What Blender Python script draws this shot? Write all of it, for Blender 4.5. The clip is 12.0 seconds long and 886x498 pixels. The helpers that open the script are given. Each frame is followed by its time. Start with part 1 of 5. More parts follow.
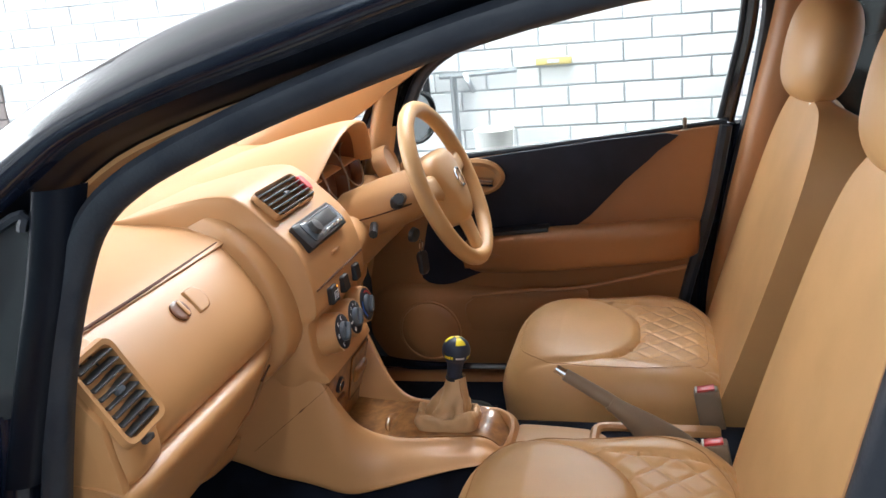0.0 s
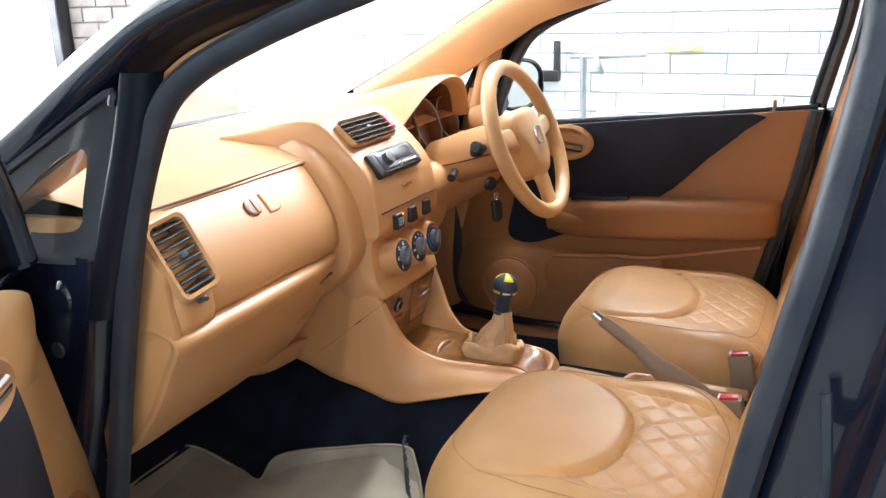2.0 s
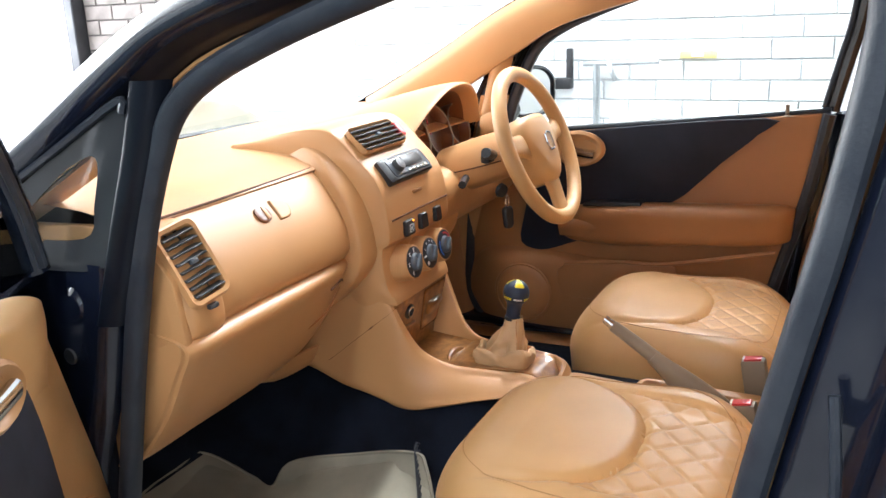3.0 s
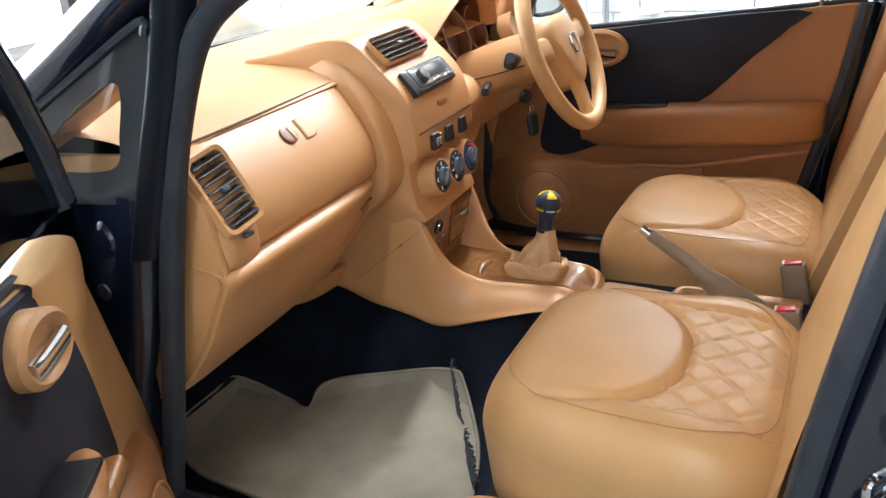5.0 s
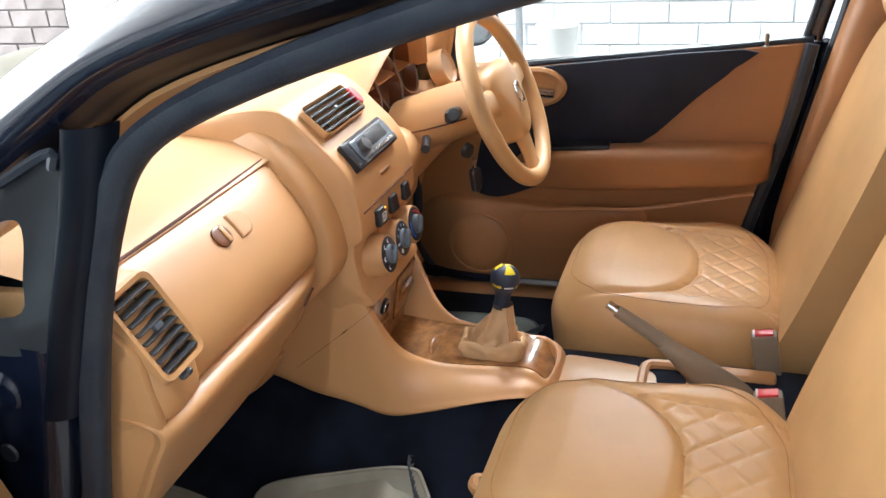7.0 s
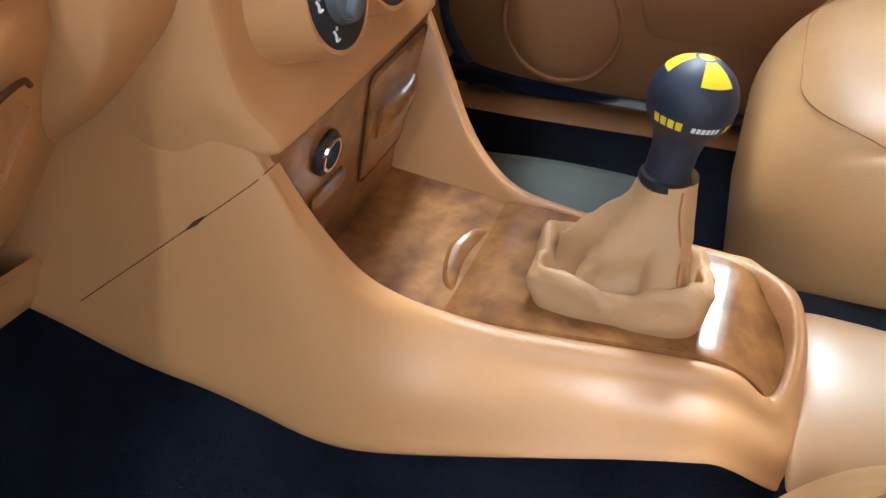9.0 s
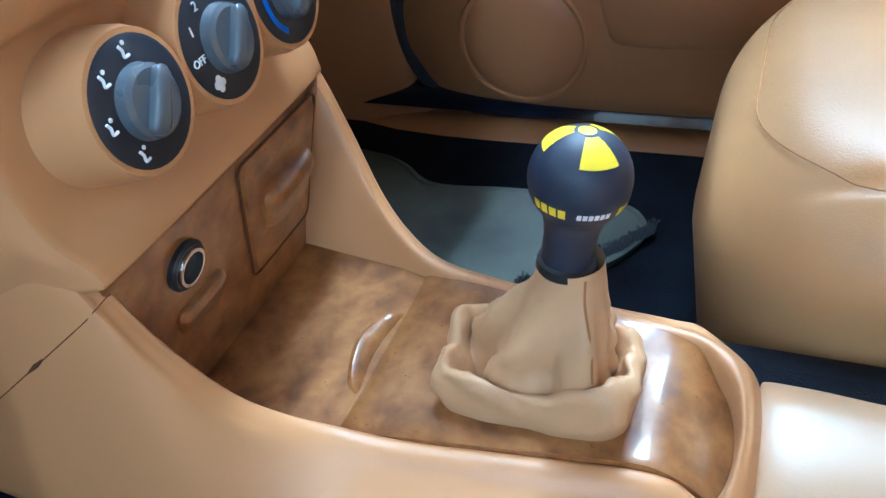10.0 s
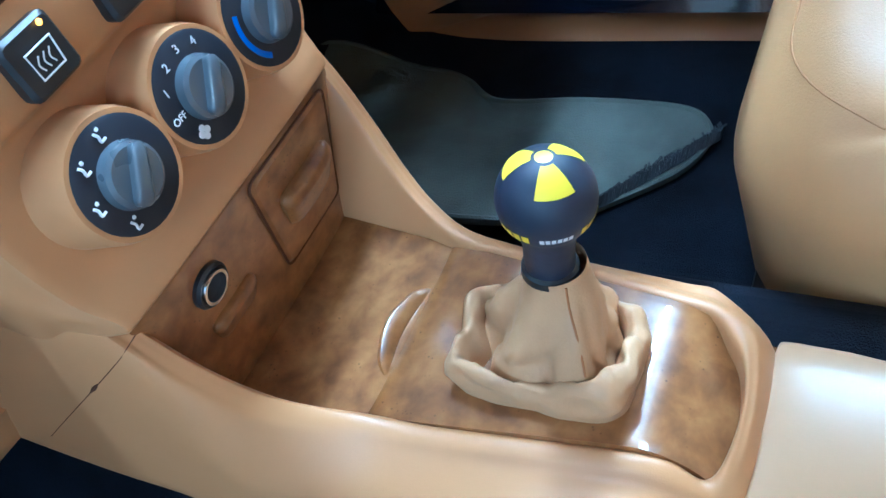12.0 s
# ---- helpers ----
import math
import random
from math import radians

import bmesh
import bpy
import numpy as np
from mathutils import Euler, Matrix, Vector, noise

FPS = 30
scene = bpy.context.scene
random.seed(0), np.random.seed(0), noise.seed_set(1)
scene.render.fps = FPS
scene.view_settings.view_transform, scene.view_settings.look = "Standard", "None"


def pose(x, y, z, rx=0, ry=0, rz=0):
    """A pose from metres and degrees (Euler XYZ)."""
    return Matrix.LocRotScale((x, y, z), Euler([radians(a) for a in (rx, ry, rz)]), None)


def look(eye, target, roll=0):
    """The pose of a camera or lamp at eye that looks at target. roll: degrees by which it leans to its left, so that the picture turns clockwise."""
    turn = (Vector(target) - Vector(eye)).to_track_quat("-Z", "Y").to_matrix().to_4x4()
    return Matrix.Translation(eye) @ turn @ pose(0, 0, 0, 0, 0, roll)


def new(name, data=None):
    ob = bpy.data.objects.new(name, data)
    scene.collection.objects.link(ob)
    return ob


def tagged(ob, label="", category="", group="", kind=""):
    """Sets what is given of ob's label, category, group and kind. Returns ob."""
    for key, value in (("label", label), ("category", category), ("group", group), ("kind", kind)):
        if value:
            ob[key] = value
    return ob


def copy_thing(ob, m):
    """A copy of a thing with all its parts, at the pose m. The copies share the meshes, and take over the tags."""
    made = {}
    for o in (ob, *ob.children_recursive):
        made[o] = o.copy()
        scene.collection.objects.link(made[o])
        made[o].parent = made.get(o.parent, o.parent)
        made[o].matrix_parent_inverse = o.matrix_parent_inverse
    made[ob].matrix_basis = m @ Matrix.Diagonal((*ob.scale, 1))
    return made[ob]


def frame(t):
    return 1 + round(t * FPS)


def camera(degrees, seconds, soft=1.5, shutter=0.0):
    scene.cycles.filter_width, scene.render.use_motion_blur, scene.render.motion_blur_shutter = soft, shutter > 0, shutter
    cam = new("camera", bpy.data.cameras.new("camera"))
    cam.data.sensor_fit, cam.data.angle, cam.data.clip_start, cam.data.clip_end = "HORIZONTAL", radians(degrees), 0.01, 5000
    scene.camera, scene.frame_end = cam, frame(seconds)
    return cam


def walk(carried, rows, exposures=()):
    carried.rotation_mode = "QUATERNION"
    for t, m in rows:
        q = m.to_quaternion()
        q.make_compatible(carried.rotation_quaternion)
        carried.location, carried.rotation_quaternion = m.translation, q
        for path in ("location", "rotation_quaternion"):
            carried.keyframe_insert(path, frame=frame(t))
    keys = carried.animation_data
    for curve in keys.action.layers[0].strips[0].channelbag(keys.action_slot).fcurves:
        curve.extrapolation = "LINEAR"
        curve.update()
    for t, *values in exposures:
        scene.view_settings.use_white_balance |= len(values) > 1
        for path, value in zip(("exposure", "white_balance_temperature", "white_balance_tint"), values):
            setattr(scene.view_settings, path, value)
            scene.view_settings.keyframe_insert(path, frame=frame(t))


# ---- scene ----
from mathutils.bvhtree import BVHTree

cam = camera(54.5, 12.0)
PATH = [
    (0, (-1.507, -0.386, 1.395), (0.343, 0.104, 0.814), -5.3),
    (0.5, (-1.541, -0.524, 1.35), (0.228, 0.187, 0.745), -1.8),
    (1, (-1.578, -0.58, 1.352), (0.165, 0.21, 0.77), -2.6),
    (1.5, (-1.603, -0.614, 1.326), (0.122, 0.221, 0.755), -2.2),
    (2, (-1.615, -0.626, 1.319), (0.112, 0.203, 0.745), -1.8),
    (2.5, (-1.614, -0.655, 1.317), (0.101, 0.216, 0.768), -2.3),
    (2.7, (-1.614, -0.642, 1.313), (0.106, 0.223, 0.774), -2.3),
    (4.5, (-1.593, -0.632, 1.311), (0.055, 0.232, 0.577), -4.1),
    (5, (-1.592, -0.547, 1.327), (0.056, 0.285, 0.558), -4.6),
    (5.5, (-1.589, -0.466, 1.367), (0.054, 0.33, 0.552), -4.4),
    (6, (-1.541, -0.394, 1.416), (0.151, 0.275, 0.588), -3.6),
    (6.5, (-1.509, -0.361, 1.438), (0.243, 0.202, 0.653), -2.8),
    (6.7, (-1.484, -0.37, 1.451), (0.261, 0.2, 0.658), -3.1),
    (8.3, (-0.764, -0.153, 1.2), (0.721, 0.506, 0.034), -4.1),
    (8.5, (-0.645, -0.096, 1.067), (0.826, 0.568, -0.114), -2.0),
    (9, (-0.503, -0.026, 0.96), (0.984, 0.561, -0.241), -0.6),
    (9.5, (-0.45, -0.025, 0.911), (1.013, 0.605, -0.299), -3.6),
    (10, (-0.374, -0.088, 0.968), (1.059, 0.598, -0.246), -8.2),
    (10.5, (-0.35, -0.156, 1.01), (0.913, 0.639, -0.322), -12.7),
    (11, (-0.347, -0.155, 1.019), (0.79, 0.685, -0.396), -17.2),
    (11.5, (-0.324, -0.164, 1.035), (0.771, 0.737, -0.375), -21.0),
    (12, (-0.289, -0.166, 1.037), (0.778, 0.769, -0.373), -23.6),
]
walk(cam, [(t, look(eye, target, roll)) for t, eye, target, roll in PATH],
     exposures=[(0.0, -0.72, 5900, 8), (0.5, -0.46, 5900, 8), (1.0, -0.38, 5900, 8), (2.0, -0.15, 5900, 8), (2.7, -0.12, 5900, 8), (4.5, -0.32, 6000, 8), (5.5, -0.28, 5950, 8), (6.0, -0.20, 5900, 8), (6.5, -0.30, 5850, 8), (6.7, -0.28, 5850, 8), (8.5, -0.02, 5700, 6), (9.0, 0.12, 5450, 4), (9.5, 0.20, 4900, 0), (10.0, 0.22, 4350, -5), (11.5, 0.34, 4050, -8), (12.0, 0.30, 3900, -9)])

# ---------------------------------------------------------------- light
w = bpy.data.worlds.new("world")
scene.world = w
w.use_nodes = True
_n = w.node_tree.nodes
sky = _n.new("ShaderNodeTexSky")
sky.sky_type = "NISHITA"
sky.sun_disc = False
sky.sun_elevation, sky.sun_rotation = radians(55), radians(40)
w.node_tree.links.new(sky.outputs[0], _n["Background"].inputs[0])
_n["Background"].inputs[1].default_value = 0.12


def lamp(name, eye, target, sx, sy, watts, colour=(1, 1, 1)):
    d = bpy.data.lights.new(name, "AREA")
    d.shape, d.size, d.size_y, d.energy, d.color = "RECTANGLE", sx, sy, watts, colour
    o = new(name, d)
    o.matrix_world = look(eye, target)
    return o


lamp("front_doorway_daylight", (0.2, 4.6, 2.1), (0.0, 0.0, 0.9), 4.4, 2.6, 500, (1.0, 0.98, 0.95))
lamp("side_doorway_daylight", (-3.9, -0.8, 2.1), (0.0, -0.2, 0.8), 4.5, 2.4, 72, (0.93, 0.97, 1.0))
lamp("tube_light_lamp", (1.75, 0.3, 2.9), (1.9, 0.3, 0.0), 0.12, 2.4, 200, (1.0, 0.98, 0.95))
# Added fill through the driver's window, for the seat and rear console.
lamp("added_seat_fill_lamp", (2.02, -0.35, 2.22), (0.15, -0.25, 0.55), 0.5, 2.4, 140, (1.0, 0.98, 0.95))
lamp("tube_light_lamp", (-2.3, -0.2, 3.05), (-1.2, -0.2, 0.6), 0.12, 2.4, 75, (1.0, 0.98, 0.95))


# ---------------------------------------------------------------- materials
def mat(name, colour, rough=0.5, metal=0.0, var=0.12, scale=6.0, fine=300.0, bump=0.15, dist=0.002, coat=0.0, coat_rough=0.06, rough_var=0.1, tint=None, rnd=0.0, spec=0.5):
    """Procedural surface: broad stains and fine grain on colour, roughness and relief."""
    m = bpy.data.materials.new(name)
    m.use_nodes = True
    nt = m.node_tree
    n, l = nt.nodes, nt.links
    b = n["Principled BSDF"]
    b.inputs["Roughness"].default_value, b.inputs["Metallic"].default_value = rough, metal
    b.inputs["Coat Weight"].default_value = coat
    b.inputs["Coat Roughness"].default_value = coat_rough
    b.inputs["Specular IOR Level"].default_value = spec
    tc = n.new("ShaderNodeTexCoord")
    big, small = n.new("ShaderNodeTexNoise"), n.new("ShaderNodeTexNoise")
    big.inputs["Scale"].default_value, big.inputs["Detail"].default_value = scale, 5
    small.inputs["Scale"].default_value, small.inputs["Detail"].default_value = fine, 3
    for x in (big, small):
        l.new(tc.outputs["Object"], x.inputs["Vector"])
    mix = n.new("ShaderNodeMix")
    mix.data_type = "RGBA"
    c2 = tint or tuple(c * (1 - 2.2 * var) for c in colour)
    mix.inputs["A"].default_value = (*[min(1, c * (1 + var * 0.6)) for c in colour], 1)
    mix.inputs["B"].default_value = (*c2, 1)
    ramp = n.new("ShaderNodeMapRange")
    ramp.inputs["From Min"].default_value, ramp.inputs["From Max"].default_value = 0.35, 0.75
    l.new(big.outputs["Fac"], ramp.inputs["Value"])
    l.new(ramp.outputs["Result"], mix.inputs["Factor"])
    col = mix.outputs["Result"]
    if rnd:
        oi = n.new("ShaderNodeObjectInfo")
        hv = n.new("ShaderNodeHueSaturation")
        mr = n.new("ShaderNodeMapRange")
        mr.inputs["To Min"].default_value, mr.inputs["To Max"].default_value = 1 - rnd, 1 + rnd
        l.new(oi.outputs["Random"], mr.inputs["Value"])
        l.new(mr.outputs["Result"], hv.inputs["Value"])
        l.new(col, hv.inputs["Color"])
        col = hv.outputs["Color"]
    l.new(col, b.inputs["Base Color"])
    mr = n.new("ShaderNodeMapRange")
    mr.inputs["To Min"].default_value, mr.inputs["To Max"].default_value = max(0.02, rough - rough_var), min(1, rough + rough_var)
    l.new(big.outputs["Fac"], mr.inputs["Value"])
    l.new(mr.outputs["Result"], b.inputs["Roughness"])
    if bump:
        bp = n.new("ShaderNodeBump")
        bp.inputs["Strength"].default_value, bp.inputs["Distance"].default_value = bump, dist
        l.new(small.outputs["Fac"], bp.inputs["Height"])
        l.new(bp.outputs["Normal"], b.inputs["Normal"])
    return m


def glass_mat(name, tint, gloss=0.1):
    m = bpy.data.materials.new(name)
    m.use_nodes = True
    nt = m.node_tree
    n, l = nt.nodes, nt.links
    n.remove(n["Principled BSDF"])
    tr, gl, mx, fr = n.new("ShaderNodeBsdfTransparent"), n.new("ShaderNodeBsdfGlossy"), n.new("ShaderNodeMixShader"), n.new("ShaderNodeFresnel")
    tr.inputs["Color"].default_value = (*tint, 1)
    gl.inputs["Roughness"].default_value = 0.02
    fr.inputs["IOR"].default_value = 1.45
    k = n.new("ShaderNodeMath")
    k.operation = "MULTIPLY"
    k.inputs[1].default_value = gloss
    l.new(fr.outputs[0], k.inputs[0])
    l.new(k.outputs[0], mx.inputs[0])
    l.new(tr.outputs[0], mx.inputs[1])
    l.new(gl.outputs[0], mx.inputs[2])
    l.new(mx.outputs[0], n["Material Output"].inputs["Surface"])
    return m


def glow_mat(name, colour, strength):
    m = bpy.data.materials.new(name)
    m.use_nodes = True
    b = m.node_tree.nodes["Principled BSDF"]
    b.inputs["Base Color"].default_value = (*colour, 1)
    b.inputs["Emission Color"].default_value = (*colour, 1)
    b.inputs["Emission Strength"].default_value = strength
    return m


def wood_mat(name):
    """Lacquered burr walnut: swirling figure, dark eyes, thick clear coat."""
    m = bpy.data.materials.new(name)
    m.use_nodes = True
    nt = m.node_tree
    n, l = nt.nodes, nt.links
    b = n["Principled BSDF"]
    tc = n.new("ShaderNodeTexCoord")
    a, c, v = n.new("ShaderNodeTexNoise"), n.new("ShaderNodeTexNoise"), n.new("ShaderNodeTexVoronoi")
    a.inputs["Scale"].default_value, a.inputs["Detail"].default_value, a.inputs["Distortion"].default_value = 48, 10, 0.2
    c.inputs["Scale"].default_value, c.inputs["Detail"].default_value = 60, 4
    v.inputs["Scale"].default_value = 190
    for x in (a, c, v):
        l.new(tc.outputs["Object"], x.inputs["Vector"])
    r = n.new("ShaderNodeValToRGB")
    r.color_ramp.elements[0].position, r.color_ramp.elements[0].color = 0.30, (0.15, 0.056, 0.013, 1)
    r.color_ramp.elements[1].position, r.color_ramp.elements[1].color = 0.74, (0.37, 0.17, 0.048, 1)
    e = r.color_ramp.elements.new(0.5)
    e.color = (0.245, 0.102, 0.025, 1)
    l.new(a.outputs["Fac"], r.inputs["Fac"])
    sp = n.new("ShaderNodeMapRange")
    sp.inputs["From Min"].default_value, sp.inputs["From Max"].default_value = 0.08, 0.2
    sp.inputs["To Min"].default_value = 0.45
    l.new(v.outputs["Distance"], sp.inputs["Value"])
    g = n.new("ShaderNodeMapRange")
    g.inputs["To Min"].default_value, g.inputs["To Max"].default_value = 0.82, 1.16
    l.new(c.outputs["Fac"], g.inputs["Value"])
    pick = n.new("ShaderNodeMapRange")
    pick.inputs["From Min"].default_value, pick.inputs["From Max"].default_value = 0.5, 0.62
    l.new(c.outputs["Fac"], pick.inputs["Value"])
    both = n.new("ShaderNodeMix")
    l.new(pick.outputs["Result"], both.inputs["Factor"])
    both.inputs["A"].default_value = 1.0
    l.new(sp.outputs["Result"], both.inputs["B"])
    mu = n.new("ShaderNodeMath")
    mu.operation = "MULTIPLY"
    l.new(both.outputs["Result"], mu.inputs[0])
    l.new(g.outputs["Result"], mu.inputs[1])
    hv = n.new("ShaderNodeHueSaturation")
    l.new(r.outputs["Color"], hv.inputs["Color"])
    l.new(mu.outputs[0], hv.inputs["Value"])
    l.new(hv.outputs["Color"], b.inputs["Base Color"])
    b.inputs["Roughness"].default_value = 0.35
    b.inputs["Coat Weight"].default_value, b.inputs["Coat Roughness"].default_value = 0.9, 0.04
    bp = n.new("ShaderNodeBump")
    bp.inputs["Strength"].default_value, bp.inputs["Distance"].default_value = 0.12, 0.003
    l.new(a.outputs["Fac"], bp.inputs["Height"])
    l.new(bp.outputs["Normal"], b.inputs["Coat Normal"])
    return m


ORANGE = mat("tan_orange_dash_skin", (0.53, 0.275, 0.108), 0.48, var=0.05, scale=3, fine=900, bump=0.14, dist=0.0006, coat=0.3, coat_rough=0.38)
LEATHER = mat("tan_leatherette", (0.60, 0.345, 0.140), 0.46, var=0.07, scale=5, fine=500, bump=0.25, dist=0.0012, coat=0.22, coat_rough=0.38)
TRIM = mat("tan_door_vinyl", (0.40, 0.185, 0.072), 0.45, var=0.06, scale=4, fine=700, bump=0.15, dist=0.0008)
SUEDE = mat("tan_boot_leather", (0.55, 0.34, 0.17), 0.5, var=0.1, scale=12, fine=500, bump=0.3, dist=0.001)
THREAD = mat("tan_thread", (0.36, 0.15, 0.045), 0.7, var=0.05, bump=0)
SEAMT = mat("tan_seat_thread", (0.44, 0.235, 0.09), 0.7, var=0.05, bump=0)
DEEP = mat("brown_shadow_gap", (0.09, 0.03, 0.010), 0.8, var=0.1, bump=0)
PAINT = mat("midnight_blue_car_paint", (0.007, 0.010, 0.022), 0.25, var=0.2, scale=2, fine=60, bump=0.02, coat=1.0)
RUBBER = mat("black_blue_rubber_seal", (0.017, 0.021, 0.030), 0.42, var=0.25, scale=25, fine=200, bump=0.25, dist=0.002, tint=(0.035, 0.04, 0.05))
NAVY = mat("navy_black_fabric", (0.008, 0.011, 0.026), 0.75, var=0.15, scale=10, fine=900, bump=0.3)
CARPET = mat("navy_black_carpet", (0.010, 0.014, 0.027), 0.95, var=0.3, scale=10, fine=700, bump=0.9, dist=0.006, spec=0.2)
MATTE = mat("black_plastic", (0.014, 0.015, 0.018), 0.4, var=0.15, bump=0.1)
SLAT = mat("grey_black_slat_plastic", (0.05, 0.052, 0.056), 0.35, var=0.15, bump=0.1)
GREYP = mat("translucent_grey_plastic", (0.085, 0.10, 0.12), 0.28, var=0.1, bump=0.05, coat=0.4)
DIALF = mat("blue_black_dial_face", (0.013, 0.017, 0.028), 0.45, var=0.1, bump=0.05)
WHITE = mat("white_print", (0.75, 0.77, 0.8), 0.5, var=0.03, bump=0)
YELLOW = mat("yellow_print", (0.80, 0.62, 0.02), 0.4, var=0.06, bump=0)
KNOB = mat("soft_touch_blue_black", (0.018, 0.026, 0.050), 0.5, var=0.1, scale=20, bump=0.08)
CHROME = mat("chrome", (0.75, 0.76, 0.78), 0.12, metal=1.0, var=0.05, bump=0.0, rough_var=0.05)
TAUPE = mat("taupe_plastic", (0.25, 0.185, 0.125), 0.5, var=0.1, bump=0.15)
RED = mat("red_button", (0.55, 0.03, 0.03), 0.35, var=0.05, bump=0)
BLUEP = mat("blue_print", (0.02, 0.14, 0.65), 0.4, var=0.03, bump=0)
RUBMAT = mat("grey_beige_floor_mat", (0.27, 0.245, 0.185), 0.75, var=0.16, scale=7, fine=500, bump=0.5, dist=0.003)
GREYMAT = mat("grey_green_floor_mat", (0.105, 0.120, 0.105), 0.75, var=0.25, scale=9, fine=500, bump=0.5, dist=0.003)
BROWNG = mat("brown_gauge_plastic", (0.16, 0.055, 0.02), 0.35, var=0.1, bump=0.05, coat=0.3)
SATIN = mat("blue_black_satin_post", (0.006, 0.008, 0.014), 0.30, var=0.2, scale=8, bump=0.04, spec=0.3)
WOOD = wood_mat("burr_walnut_lacquer")
# Border colour is lifted to grey to carry part of the glass reflection.
FRIT = mat("dark_grey_glass_border", (0.040, 0.043, 0.047), 0.12, var=0.1, bump=0, spec=0.5)
GLASS = glass_mat("clear_car_glass", (0.95, 0.97, 0.96), 0.12)
TINTED = glass_mat("tinted_door_glass", (0.68, 0.78, 0.80), 1.0)
PEN = mat("white_wall_brick", (0.80, 0.81, 0.82), 0.7, var=0.05, scale=8, fine=120, bump=0.4, dist=0.004, rnd=0.04)
PENJ = mat("white_wall_mortar", (0.56, 0.58, 0.60), 0.85, var=0.08, scale=8, fine=120, bump=0.4, dist=0.004)
BAYB = mat("grey_brown_brick", (0.27, 0.235, 0.22), 0.8, var=0.15, scale=8, fine=90, bump=0.5, dist=0.004, rnd=0.12)
BAYJ = mat("grey_mortar", (0.15, 0.135, 0.13), 0.9, var=0.12, bump=0.4)
CONC = mat("garage_concrete", (0.30, 0.29, 0.28), 0.75, var=0.2, scale=1.5, fine=60, bump=0.3)
PLASTER = mat("garage_plaster", (0.72, 0.72, 0.70), 0.85, var=0.06, scale=1.2, fine=90, bump=0.2)
STEEL = mat("grey_galvanised_metal", (0.42, 0.44, 0.46), 0.4, metal=0.8, var=0.15, bump=0.1)
DARKM = mat("dark_tool_metal", (0.06, 0.06, 0.065), 0.4, metal=0.6, var=0.15, bump=0.1)
DAY = glow_mat("bright_overcast_daylight", (1.0, 1.0, 1.0), 4.0)
TUBE = glow_mat("lit_fluorescent_tube", (1.0, 0.98, 0.95), 9.0)
FRINGE = mat("black_bristle", (0.02, 0.023, 0.03), 0.8, var=0.3, bump=0)
PALEY = mat("faded_yellow_paint", (0.75, 0.62, 0.25), 0.5, var=0.1, bump=0.05)
AMBER = glow_mat("amber_indicator", (1.0, 0.35, 0.02), 6.0)


# ---------------------------------------------------------------- mesh tools
V = Vector
FLIPX = Matrix.Diagonal((-1, 1, 1, 1))


def part(name, bm, material, parent=None, label="", M=None, smooth=True, sharp=35, bevel=0.0, seg=2):
    """Links a bmesh as one mesh object under a thing or a part."""
    if M is not None:
        bm.transform(M)
        if M.determinant() < 0:
            bmesh.ops.reverse_faces(bm, faces=bm.faces[:])
    if bevel:
        es = [e for e in bm.edges if len(e.link_faces) == 2 and e.calc_face_angle(0) > radians(30)]
        bmesh.ops.bevel(bm, geom=es, offset=bevel, segments=seg, profile=0.5, affect="EDGES", clamp_overlap=True)
    me = bpy.data.meshes.new(name)
    bm.normal_update()
    bm.to_mesh(me)
    bm.free()
    me.materials.append(material)
    if smooth:
        me.polygons.foreach_set("use_smooth", [True] * len(me.polygons))
        me.set_sharp_from_angle(angle=radians(sharp))
    ob = new(name, me)
    if parent is not None:
        ob.parent = parent
        ob.matrix_parent_inverse = parent.matrix_basis.inverted()
    if label:
        ob["label"] = label
    return ob


def thing(name, label, category, group="", kind="", at=(0, 0, 0)):
    ob = new(name)
    ob.matrix_basis = Matrix.Translation(at)
    ob.empty_display_size = 0.05
    return tagged(ob, label, category, group, kind)


def crom(pts, n, closed=False):
    """Catmull-Rom through the points, n steps a span."""
    p = [np.array(q, float) for q in pts]
    m = len(p)
    out = []
    for i in range(m if closed else m - 1):
        a, b, c, d = (p[(i - 1) % m] if closed or i else 2 * p[0] - p[1], p[i], p[(i + 1) % m],
                      p[(i + 2) % m] if closed or i + 2 < m else 2 * p[-1] - p[-2])
        for k in range(n):
            t = k / n
            out.append(0.5 * (2 * b + (c - a) * t + (2 * a - 5 * b + 4 * c - d) * t * t + (3 * b - a - 3 * c + d) * t ** 3))
    if not closed:
        out.append(p[-1])
    return out


def grid(rows, cu=False, cv=False, cap=False):
    """Mesh from rows of points. cu: each row is a ring; cv: the last row joins the first; cap: close first and last rings."""
    bm = bmesh.new()
    vs = [[bm.verts.new(tuple(q)) for q in r] for r in rows]
    R, C = len(vs), len(vs[0])
    for i in range(R if cv else R - 1):
        for j in range(C if cu else C - 1):
            a, b = vs[i], vs[(i + 1) % R]
            bm.faces.new((a[j], a[(j + 1) % C], b[(j + 1) % C], b[j]))
    if cap:
        bm.faces.new(vs[0][::-1])
        bm.faces.new(vs[-1])
    bmesh.ops.recalc_face_normals(bm, faces=bm.faces[:])
    return bm


